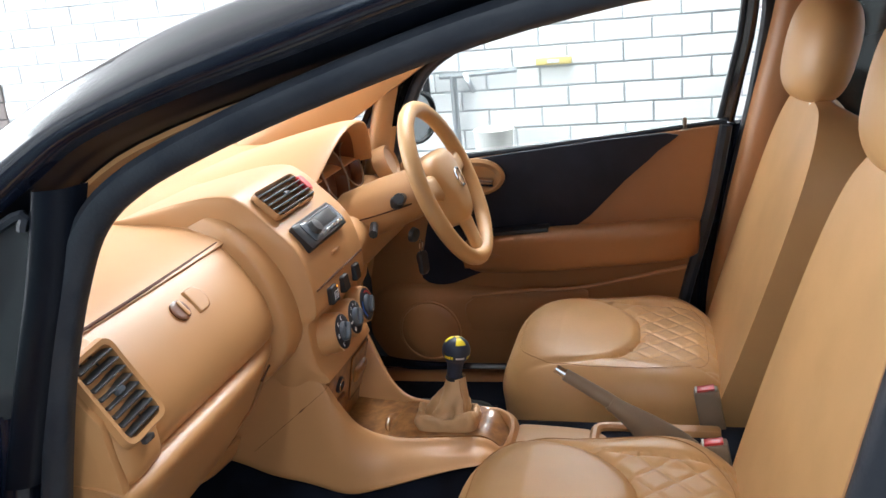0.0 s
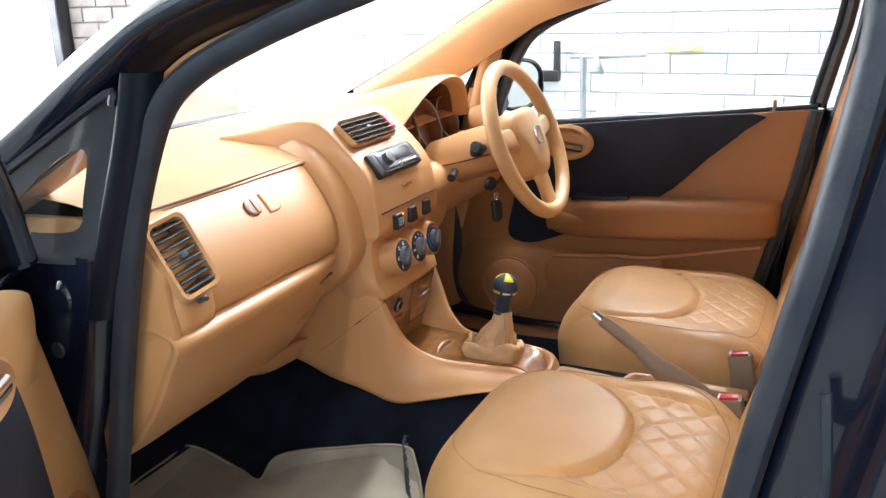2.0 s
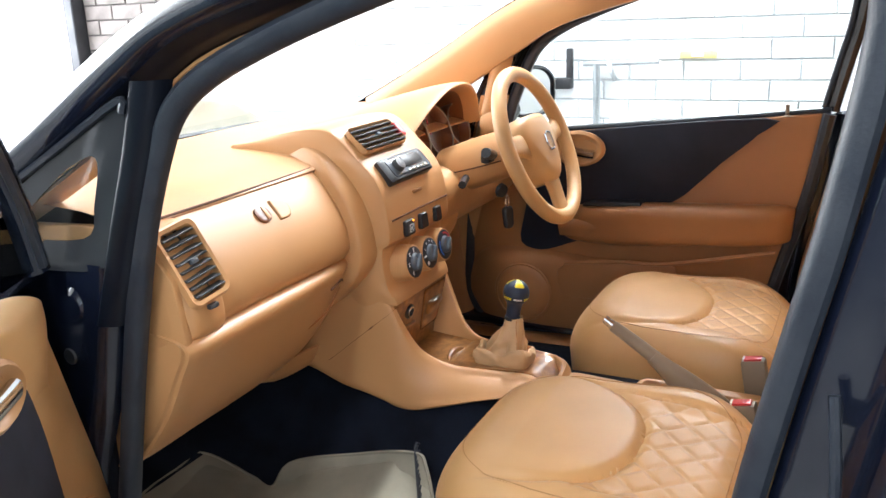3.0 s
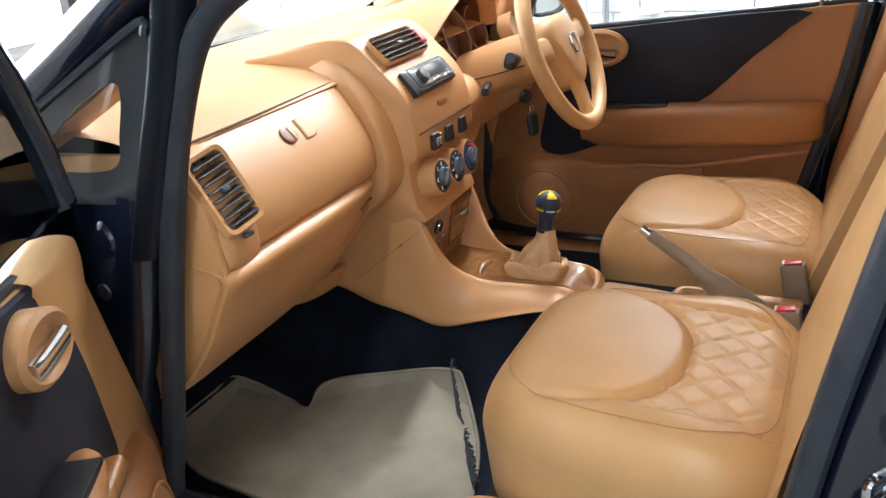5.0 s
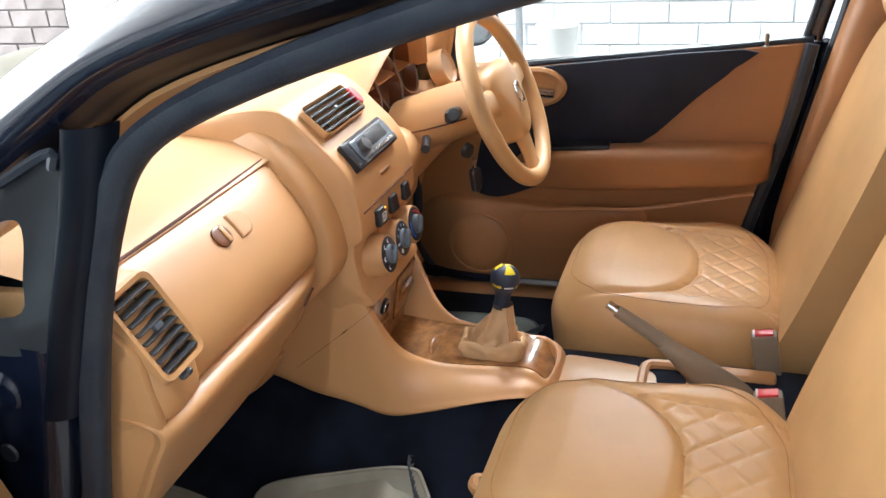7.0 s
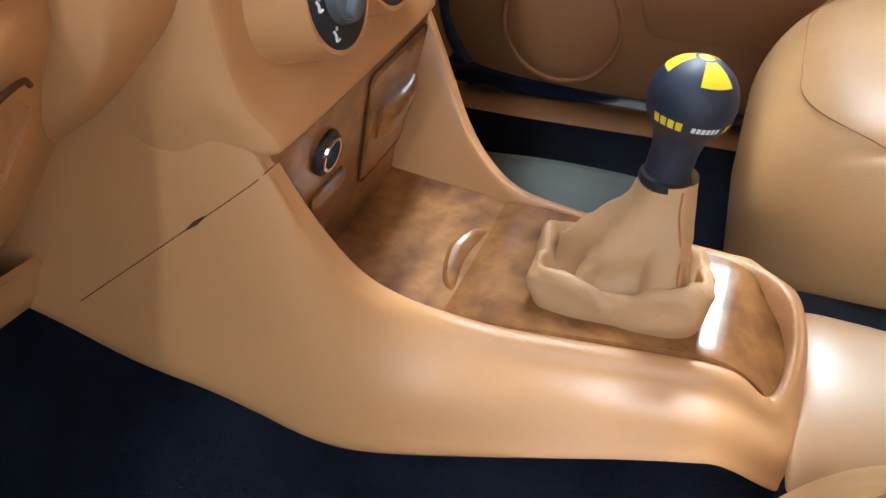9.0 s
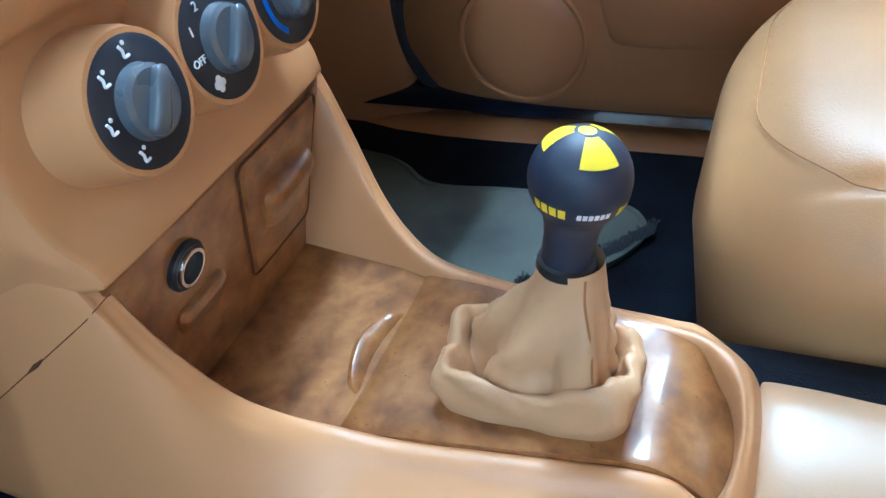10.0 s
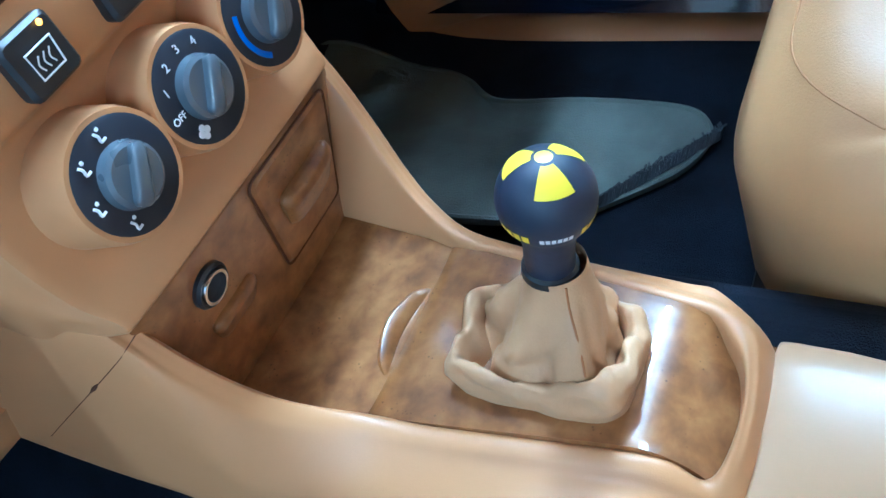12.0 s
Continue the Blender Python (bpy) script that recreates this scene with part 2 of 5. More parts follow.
def skin(ctrl, nu=6, nv=6, cu=False, cv=False, cap=False, thick=0.0):
    """Smooth surface through a control grid, with thickness if given."""
    rows = [crom(r, nu, cu) for r in ctrl]
    cols = [crom([r[j] for r in rows], nv, cv) for j in range(len(rows[0]))]
    rows = [[c[i] for c in cols] for i in range(len(cols[0]))]
    bm = grid(rows, cu, cv, cap)
    if thick:
        bmesh.ops.solidify(bm, geom=bm.faces[:], thickness=thick)
    return bm


def tube(path, r, n=10, closed=False, smooth=0, flat=1.0, cap=True, radii=None):
    """A round (or flattened) bar along a path."""
    pts = [V(p) for p in (crom(path, smooth, closed) if smooth else path)]
    rows, m = [], len(pts)
    up = None
    for i, p in enumerate(pts):
        t = (pts[(i + 1) % m] if closed or i + 1 < m else p) - (pts[i - 1] if closed or i else p)
        t.normalize()
        if up is None:
            up = t.orthogonal().normalized()
        up = (up - t * up.dot(t)).normalized()
        s = t.cross(up)
        rr = r if radii is None else float(np.interp(i / (m - 1), [k / (len(radii) - 1) for k in range(len(radii))], radii))
        rows.append([p + up * (math.cos(a) * rr) + s * (math.sin(a) * rr * flat) for a in [2 * math.pi * k / n for k in range(n)]])
    return grid(rows, True, closed, cap and not closed)


def box(cx, cy, cz, sx, sy, sz, M=None):
    bm = bmesh.new()
    bmesh.ops.create_cube(bm, size=1, matrix=Matrix.Translation((cx, cy, cz)) @ Matrix.Diagonal((sx, sy, sz, 1)))
    if M is not None:
        bm.transform(M)
    return bm


def prism(poly, a, b, axis="x"):
    """A flat outline, two coordinates a point, extruded from a to b along the axis."""
    def put(q, d):
        return {"x": (d, q[0], q[1]), "y": (q[0], d, q[1]), "z": (q[0], q[1], d)}[axis]
    bm = bmesh.new()
    lo, hi = [bm.verts.new(put(q, a)) for q in poly], [bm.verts.new(put(q, b)) for q in poly]
    n = len(poly)
    bm.faces.new(lo[::-1])
    bm.faces.new(hi)
    for i in range(n):
        bm.faces.new((lo[i], lo[(i + 1) % n], hi[(i + 1) % n], hi[i]))
    bmesh.ops.recalc_face_normals(bm, faces=bm.faces[:])
    return bm


def lathe(prof, n=28, M=None, cap=True):
    """Profile of (radius, height) turned about z."""
    rows = [[(r * math.cos(a), r * math.sin(a), h) for a in [2 * math.pi * k / n for k in range(n)]] for r, h in prof]
    bm = grid(rows, True, False, cap)
    if M is not None:
        bm.transform(M)
    return bm


def join(bm, other):
    me = bpy.data.meshes.new("tmp")
    other.to_mesh(me)
    other.free()
    bm.from_mesh(me)
    bpy.data.meshes.remove(me)
    return bm


def round_outline(hw_bottom, hw_top, h, r, n=8):
    """Rounded trapezium about (0, 0..h), counter-clockwise, as points."""
    out = []
    for cx, cy, a0 in ((hw_bottom - r, r, -90), (hw_top - r, h - r, 0), (-hw_top + r, h - r, 90), (-hw_bottom + r, r, 180)):
        for k in range(n + 1):
            a = radians(a0 + 90 * k / n)
            out.append((cx + r * math.cos(a), cy + r * math.sin(a)))
    return out


def pad(outline, height, depth, M, roll=0.06, rings=34, per=160):
    """A stuffed pad: outline in its plane, height(u, w) of its face, rolled edges, sides that go back by depth."""
    o = np.array(outline)
    d = np.r_[0, np.cumsum(np.linalg.norm(np.diff(np.vstack([o, o[:1]]), axis=0), axis=1))]
    s = np.linspace(0, d[-1], per, endpoint=False)
    oc = np.vstack([o, o[:1]])
    ring = np.c_[np.interp(s, d, oc[:, 0]), np.interp(s, d, oc[:, 1])]
    c = ring.mean(0)
    size = np.linalg.norm(ring - c, axis=1).min()
    rows = []
    for i in range(rings + 1):
        k = 1 - (1 - i / rings) ** (1.8 if roll > 0.05 else 1.0)
        k = max(k, 0.004)
        row = []
        for q in ring:
            p = c + (q - c) * k
            e = (1 - k) * size
            drop = roll - math.sqrt(max(0, roll * roll - (roll - e) ** 2)) if e < roll else 0
            row.append((p[0], p[1], height(p[0], p[1]) - drop))
        rows.append(row)
    last = rows[-1]
    for t in (0.3, 0.7, 1.0):
        rows.append([(q[0] * (1 - 0.02 * t) + c[0] * 0.02 * t, q[1] * (1 - 0.02 * t) + c[1] * 0.02 * t, q[2] * (1 - t) + t * -depth) for q in last])
    bm = grid(rows, True, False, True)
    bm.transform(M)
    if M.determinant() < 0:
        bmesh.ops.reverse_faces(bm, faces=bm.faces[:])
    return bm


def pad_line(outline, height, M, roll, inset, a0=0.0, a1=1.0, n=90):
    """A line on the face of a pad, a given way in from its outline, over a share of its length."""
    o = np.array(outline)
    c = o.mean(0)
    size = np.linalg.norm(o - c, axis=1).min()
    k = 1 - inset / size
    drop = roll - math.sqrt(max(0, roll * roll - (roll - inset) ** 2)) if inset < roll else 0
    d = np.r_[0, np.cumsum(np.linalg.norm(np.diff(np.vstack([o, o[:1]]), axis=0), axis=1))]
    oc = np.vstack([o, o[:1]])
    pts = []
    for s_ in np.linspace(a0 * d[-1], a1 * d[-1], n):
        s_ = s_ % d[-1]
        p = c + (np.array([np.interp(s_, d, oc[:, 0]), np.interp(s_, d, oc[:, 1])]) - c) * k
        pts.append(M @ V((p[0], p[1], height(p[0], p[1]) - drop + 0.0004)))
    return pts


def text(body, size, M, material, parent, depth=0.0004, name="print"):
    cu = bpy.data.curves.new("tmp_text", "FONT")
    cu.body, cu.size, cu.extrude, cu.align_x, cu.align_y = body, size, depth, "CENTER", "CENTER"
    tmp = new("tmp_text", cu)
    me = bpy.data.meshes.new_from_object(tmp)
    bpy.data.objects.remove(tmp)
    bm = bmesh.new()
    bm.from_mesh(me)
    bpy.data.meshes.remove(me)
    return part(name, bm, material, parent, M=M, smooth=False)


def lerp(a, b, t):
    return a + (b - a) * t


# ---------------------------------------------------------------- garage
part("ground", box(0, 0, -0.1, 60, 60, 0.2), CONC, None, "grey stained concrete workshop floor")["kind"] = "structure"
WX = 2.23
for nm, bm, m_, lab in (
        ("wall_east", box(WX + 0.15, -0.49, 1.6, 0.28, 6.62, 3.2), PENJ, "white painted brick workshop wall"),
        ("wall_east_bay", box(WX + 0.15, 3.23, 1.6, 0.28, 0.82, 3.2), BAYJ, "grey-brown brick wall"),
        ("wall_south", box(-0.9, -3.9, 1.6, 6.3, 0.2, 3.2), PLASTER, "plain plastered workshop wall"),
        ("wall_west", box(-4.15, -3.3, 1.6, 0.2, 1.0, 3.2), PLASTER, "plain plastered workshop wall"),
        ("wall_west_bay", box(-4.15, 3.0, 1.6, 0.2, 2.0, 3.2), PLASTER, "plain plastered workshop wall"),
        ("wall_north", box(-3.2, 4.7, 1.6, 1.8, 0.2, 3.2), PLASTER, "plain plastered workshop wall"),
        ("ceiling", box(-0.9, 0.4, 3.3, 6.8, 8.9, 0.2), PLASTER, "plain pale workshop ceiling")):
    tagged(part(nm, bm, m_, None, lab, smooth=False), kind="structure")
tagged(part("door_post", box(WX - 0.03, 3.68, 1.6, 0.1, 0.08, 3.2), DARKM, None, "dark steel post of the workshop doorway", smooth=False, bevel=0.008), kind="structure")
tagged(part("backdrop", box(0.5, 8.5, 3.0, 16, 0.1, 9.0), DAY, None, "bright overcast daylight outside the doorway", smooth=False), kind="structure")

# Out-of-view fitting added by the far wall to go with the fill lamp.
tube_light = thing("tube_light", "unseen lit white fluorescent tube light added to brighten the seats", "lamp", "tube lights", at=(2.12, -0.35, 2.25))
part("housing", box(2.12, -0.35, 2.28, 0.20, 2.45, 0.06), PLASTER, tube_light, bevel=0.006)
part("tube", tube([(2.09, -1.55, 2.235), (2.09, 0.85, 2.235)], 0.018, 10), TUBE, tube_light, "glowing glass tube")
copy_thing(tube_light, Matrix.Translation((-2.3, -0.2, 3.16)))
copy_thing(tube_light, Matrix.Translation((1.75, 0.3, 3.16)))

# ---------------------------------------------------------------- car shell
SX = -0.72
car = thing("car", "midnight blue hatchback with its front passenger door open", "car", at=(0, 0, 0.0))
SEAL = [(0.445, 0.42), (0.418, 0.53), (0.372, 0.73), (0.337, 0.87), (0.296, 1.01), (0.253, 1.115), (0.214, 1.182), (0.16, 1.225), (0.07, 1.266), (-0.07, 1.314), (-0.27, 1.368), (-0.50, 1.40),
        (-0.60, 1.385), (-0.645, 1.31), (-0.620, 1.11), (-0.588, 0.95), (-0.555, 0.78), (-0.528, 0.60), (-0.51, 0.46), (-0.44, 0.40), (0.0, 0.385), (0.42, 0.385)]
for side, M_ in ((-1, None), (1, FLIPX)):
    part("door_seal", tube([(SX, y, z) for y, z in SEAL], 0.0165, 10, True, 5, 1.15), RUBBER, car, "black rubber weatherstrip round the door opening", M=M_)
    # roof rail and windscreen pillar: outer edge, bulge, lower edge, return towards the seal
    OUT = [(0.98, 0.93), (0.75, 1.045), (0.52, 1.165), (0.33, 1.275), (0.19, 1.34), (0.0, 1.40), (-0.3, 1.445), (-0.75, 1.455), (-1.5, 1.40)]
    INN = [(0.90, 0.90), (0.70, 0.985), (0.47, 1.105), (0.27, 1.225), (0.16, 1.285), (-0.05, 1.345), (-0.3, 1.40), (-0.75, 1.42), (-1.5, 1.36)]
    part("roof_pillar", skin([[(-0.695, a[0] + 0.008, a[1] + 0.002), (-0.715, a[0], a[1]), (-0.758, lerp(a[0], b[0], 0.45), lerp(a[1], b[1], 0.45)), (-0.762, lerp(a[0], b[0], 0.8), lerp(a[1], b[1], 0.8)),
                               (-0.745, b[0], b[1])] for a, b in zip(OUT, INN)], 4, 5), PAINT, car, "glossy dark blue windscreen pillar and roof rail", M=M_)
    # Blue-painted return of the pillar, coloured dull black so it looks shaded.
    part("pillar_flange", skin([[(-0.745, b[0], b[1]), (-0.728, b[0] - 0.002, b[1] - 0.008), (-0.715, b[0] - 0.006, b[1] - 0.014), (-0.69, b[0] - 0.012, b[1] - 0.020), (-0.67, b[0] - 0.004, b[1] - 0.012)] for b in INN], 4, 5), SATIN, car, "painted return under the roof rail, coloured black to drop its reflections", M=M_)
    # black post between quarter window and door opening
    part("quarter_post", skin([[(-0.70, y + 0.036, z), (-0.746, y + 0.033, z), (-0.752, y + 0.016, z), (-0.742, y - 0.005, z), (-0.715, y - 0.015, z)] for y, z in ((0.226, 1.228), (0.258, 1.13), (0.298, 1.03), (0.328, 0.95), (0.362, 0.86))], 4, 4), SATIN, car, "black post behind the quarter window", M=M_)
    # door jamb under the quarter window
    part("hinge_jamb", skin([[(-0.715, y0, z), (-0.745, y0 + 0.03, z), (-0.735, y0 + 0.10, z), (-0.72, y0 + 0.2, z), (-0.77, y0 + 0.26, z), (-0.83, y0 + 0.29, z)] for y0, z in ((0.345, 0.955), (0.365, 0.86), (0.41, 0.70), (0.47, 0.55), (0.50, 0.42), (0.51, 0.30))], 3, 4), PAINT, car, "dark blue painted door jamb", M=M_)
    part("sill", skin([[(-0.66, y, 0.36), (-0.70, y, 0.385), (-0.75, y, 0.375), (-0.79, y, 0.33), (-0.80, y, 0.24), (-0.76, y, 0.19)] for y in (0.6, 0.3, 0.0, -0.5, -1.3)], 3, 3), PAINT, car, "painted door sill", M=M_)
    # centre pillar, seen from its front face
    part("centre_pillar", skin([[(-0.655, y - 0.03, z), (-0.70, y - 0.012, z), (-0.715, y - 0.025, z), (-0.722, y - 0.075, z), (-0.742, y - 0.095, z), (-0.760, y - 0.105, z), (-0.766, y - 0.16, z), (-0.745, y - 0.26, z)] for y, z in
                                ((-0.52, 0.36), (-0.52, 0.50), (-0.555, 0.74), (-0.595, 0.95), (-0.63, 1.12), (-0.665, 1.30), (-0.685, 1.42))], 3, 5), PAINT, car, "glossy dark blue centre pillar", M=M_)
    # quarter window: dark border with a clear middle
    outer = [(0.258, 1.205), (0.292, 1.12), (0.355, 0.955), (0.68, 0.95), (0.57, 1.035), (0.42, 1.125)]
    inner = [(0.352, 1.118), (0.368, 1.05), (0.402, 0.994), (0.575, 0.988), (0.50, 1.04), (0.415, 1.098)]
    oi, ii = crom(outer, 5, True), crom(inner, 5, True)
    bmq = grid([[(-0.744, q[0], q[1]) for q in oi], [(-0.741, q[0], q[1]) for q in ii], [(-0.737, q[0], q[1]) for q in ii], [(-0.737, q[0], q[1]) for q in oi]], True, True)
    qw = part("quarter_window", bmq, FRIT, car, "fixed quarter window with a dark border", M=M_)
    g = part("pane", prism([tuple(q) for q in ii], -0.741, -0.739), GLASS, qw, "clear glass", M=M_)
    g.visible_shadow = False
    part("trim_strip", tube([(-0.748, 0.73, 0.965), (-0.75, 0.58, 1.045), (-0.75, 0.44, 1.118), (-0.75, 0.285, 1.200), (-0.75, 0.278, 1.185)], 0.006, 6, False, 4), RUBBER, car, M=M_)
    part("front_wing", skin([[(-0.76, 0.66, z0), (-0.80, 0.70, z0 - 0.005), (-0.84, 1.2, z0 - 0.03), (-0.80, 1.7, z0 - 0.08)] for z0 in (0.955, 0.8, 0.6, 0.30)], 4, 4), PAINT, car, "dark blue front wing", M=M_)
    part("rear_door", skin([[(x, -0.73, z), (x - 0.004, -0.75, z), (x - 0.012, -1.0, z), (x, -1.5, z)] for x, z in ((-0.75, 1.0), (-0.80, 0.92), (-0.835, 0.75), (-0.84, 0.55), (-0.81, 0.28))], 3, 4), PAINT, car, "closed dark blue rear door", M=M_)
    # The left edge is coloured blue-grey for the panel's bluish reflection.
    part("rear_door_seal", tube([(-0.755, -0.72, 0.98), (-0.80, -0.715, 0.90), (-0.83, -0.71, 0.75), (-0.835, -0.705, 0.55), (-0.81, -0.70, 0.30)], 0.012, 8, False, 4), mat("reflection_blue_door_edge", (0.05, 0.075, 0.11), 0.4, bump=0.05) if side < 0 else RUBBER, car, "leading edge of the rear door, bluish reflection coloured in on the left", M=M_)

part("roof", skin([[(x, y, z - 0.05 * (x / 0.66) ** 4) for x in (-0.66, -0.4, 0, 0.4, 0.66)] for y, z in ((0.02, 1.42), (-0.3, 1.475), (-0.9, 1.50), (-1.7, 1.45))], 4, 4, thick=0.03), PAINT, car, "dark blue roof")
part("headliner", skin([[(x, y, z) for x in (-0.66, 0, 0.66)] for y, z in ((0.06, 1.37), (-0.3, 1.42), (-0.9, 1.44), (-1.7, 1.38))], 3, 4), TRIM, car, "tan roof lining")
wsg = part("windscreen", skin([[(x, y - 0.10 * (x / 0.7) ** 2, z) for x in (-0.69, -0.35, 0, 0.35, 0.69)] for y, z in ((1.08, 0.955), (0.75, 1.125), (0.4, 1.29), (0.08, 1.41))], 4, 4), GLASS, car, "clear raked windscreen")
wsg.visible_shadow = False
part("cowl_edge", tube([(x, 1.05 - 0.12 * (x / 0.7) ** 2, 0.985) for x in (-0.68, -0.35, 0, 0.35, 0.68)], 0.01, 6, False, 5), MATTE, car, "black windscreen lower edge")
part("bonnet", skin([[(x, y, z - 0.10 * (x / 0.75) ** 4) for x in (-0.74, -0.4, 0, 0.4, 0.74)] for y, z in ((1.02, 0.95), (1.3, 0.92), (1.7, 0.83), (1.88, 0.66))], 4, 4), PAINT, car, "dark blue bonnet")
part("bumper", skin([[(x, 1.92 - 0.25 * (x / 0.8) ** 4, z) for x in (-0.8, -0.5, 0, 0.5, 0.8)] for z in (0.66, 0.5, 0.25)], 4, 3), PAINT, car)
part("tailgate", skin([[(x, -1.95, z) for x in (-0.7, 0, 0.7)] for z in (1.42, 0.9, 0.3)], 3, 3, thick=0.03), PAINT, car)
for sx in (-0.72, 0.72):
    for wy in (1.25, -1.25):
        wh = part("wheel", lathe([(0.12, -0.09), (0.26, -0.09), (0.29, -0.05), (0.29, 0.05), (0.26, 0.09), (0.12, 0.09)], 30, pose(sx, wy, 0.29, 0, 90, 0)), MATTE, car, "black tyre")
        part("rim", lathe([(0.02, -0.095), (0.18, -0.092), (0.19, -0.07), (0.19, 0.07), (0.18, 0.092), (0.02, 0.095)], 24, pose(sx, wy, 0.29, 0, 90, 0)), STEEL, wh, "grey metal rim")

# floor tub with raised tunnel
part("floor_carpet", skin([[(-0.70, y, 0.30 + h), (-0.62, y, 0.312 + h), (-0.35, y, 0.32 + h), (-0.22, y, 0.34 + h), (-0.15, y, 0.44 + h), (-0.08, y, 0.50 + h), (0.08, y, 0.50 + h), (0.15, y, 0.44 + h), (0.22, y, 0.34 + h), (0.35, y, 0.32 + h), (0.62, y, 0.312 + h), (0.70, y, 0.30 + h)]
                           for y, h in ((-1.9, 0), (-0.6, 0), (0.0, 0), (0.45, 0.0), (0.62, 0.05), (0.80, 0.20), (0.86, 0.38), (0.88, 0.45))], 4, 5, thick=-0.015), CARPET, car, "navy-black moulded floor carpet")
part("underbody", box(0, -0.1, 0.24, 1.5, 3.4, 0.08), MATTE, car)
for M_ in (None, FLIPX):
    part("kick_panel", skin([[(-0.70, 0.46, z), (-0.69, 0.6, z), (-0.66, 0.75, z), (-0.62, 0.9, z)] for z in (0.34, 0.55, 0.75, 0.90)], 3, 3, thick=0.01), CARPET, car, M=M_)
    part("kick_trim", skin([[(-0.705, y1, z), (-0.688, y1 + 0.012, z), (-0.672, y1 + 0.06, z), (-0.650, y1 + 0.13, z)] for y1, z in ((0.40, 0.315), (0.435, 0.40), (0.45, 0.55), (0.45, 0.72))], 3, 4, thick=0.004), TRIM, car, "tan kick panel trim beside the sill", M=M_) if M_ is not None else None
    # inner pillar trims
    k_ = 0.0 if M_ is None else 1.0
    part("pillar_trim", skin([[(-0.675, lerp(b[0], a[0] + 0.01, k_), lerp(b[1], a[1] - 0.006, k_)), (lerp(-0.68, -0.64, k_), lerp(b[0], a[0] - 0.02, k_), lerp(b[1] - 0.02, a[1] - 0.036, k_)), (lerp(-0.672, -0.655, k_), b[0] - lerp(0.018, 0.03, k_), b[1] - lerp(0.030, 0.045, k_)), (-0.70, b[0] - lerp(0.012, 0.02, k_), b[1] - lerp(0.02, 0.03, k_))] for a, b in zip(OUT[1:8], INN[1:8])], 3, 4, thick=0.006), ORANGE, car, "tan fabric-wrapped windscreen pillar trim", M=M_)
    ox = -0.022 if M_ is None else 0.0
    part("quarter_trim", skin([[(-0.70 + ox * 0.3, y + 0.045, z), (-0.665 + ox, y + 0.03, z), (-0.66 + ox, y + 0.005, z), (-0.69 + ox * 0.5, y - 0.02, z)] for y, z in ((0.265, 1.25), (0.298, 1.15), (0.318, 1.08), (0.338, 1.0), (0.36, 0.93))], 3, 4), ORANGE, car, "tan trim of the quarter window post", M=M_)
    part("jamb_trim", skin([[(-0.70, y + 0.02, z), (-0.69, y + 0.035, z), (-0.68, y + 0.10, z)] for y, z in ((0.275, 1.05), (0.300, 0.95), (0.370, 0.72), (0.43, 0.50))], 3, 4), ORANGE, car, M=M_)
    part("centre_pillar_trim", skin([[(-0.695, y - 0.005, z), (-0.655, y - 0.02, z), (-0.64, y - 0.07, z), (-0.645, y - 0.13, z), (-0.67, y - 0.16, z)] for y, z in ((-0.49, 0.42), (-0.50, 0.60), (-0.54, 0.80), (-0.59, 1.03), (-0.64, 1.25), (-0.665, 1.40))], 3, 5), TRIM, car, "tan centre pillar trim", M=M_)
    part("rear_side_trim", skin([[(-0.68, y, z) for y in (-0.70, -1.0, -1.5, -1.9)] for z in (0.36, 0.7, 0.95)], 3, 3, thick=0.02), TRIM, car, "tan rear door trim", M=M_)
    rq = part("rear_side_glass", skin([[(-0.70, y, z) for y in (-0.72, -1.0, -1.5, -1.9)] for z in (0.96, 1.2, 1.38)], 2, 2), GLASS, car, M=M_)
    rq.visible_shadow = False
    part("sill_trim", skin([[(-0.640, y, 0.30), (-0.650, y, 0.325), (-0.675, y, 0.338), (-0.705, y, 0.334)] for y in (0.55, 0.2, -0.2, -0.6)], 4, 3), TRIM, car, "tan sill trim", M=M_)
striker = part("door_striker", tube([(-0.745, -0.625, 0.722), (-0.782, -0.600, 0.722), (-0.786, -0.598, 0.732), (-0.782, -0.600, 0.744), (-0.745, -0.625, 0.744)], 0.0055, 8, False, 4), CHROME, car, "bright steel door striker loop")
part("striker_plate", box(-0.752, -0.628, 0.728, 0.008, 0.02, 0.075), CHROME, striker, bevel=0.003)
part("grommet", lathe([(0.003, 0.006), (0.014, 0.006), (0.018, 0.003), (0.019, 0)], 18, pose(-0.748, -0.60, 0.655, 0, -90, -25)), RUBBER, car, "rubber grommet")
part("wiring_hose", tube([(-0.745, -0.63, 0.92), (-0.758, -0.638, 0.84), (-0.752, -0.640, 0.77), (-0.75, -0.645, 0.66)], 0.006, 8, False, 4), RUBBER, car, "thin black cable")
part("jamb_bump", lathe([(0.003, 0.012), (0.02, 0.010), (0.03, 0.0)], 20, pose(-0.735, 0.45, 0.88, 0, -90, 0)), PAINT, car)
part("door_hinge", box(-0.775, 0.53, 0.52, 0.06, 0.03, 0.06), PAINT, car, bevel=0.006)
part("door_hinge", box(-0.775, 0.53, 0.80, 0.06, 0.03, 0.06), PAINT, car, bevel=0.006)
part("rubber_plug", lathe([(0.002, 0.004), (0.012, 0.003), (0.014, 0)], 14, pose(-0.752, 0.46, 0.80, 0, -90, 0)), MATTE, car)
rv = part("rear_view_mirror", pad(round_outline(0.11, 0.11, 0.055, 0.024), lambda u, v_: 0.02, 0.0, pose(0.02, 0.0, 1.355, 80, 0, 10), roll=0.015, rings=8, per=50), MATTE, car, "black rear-view mirror")
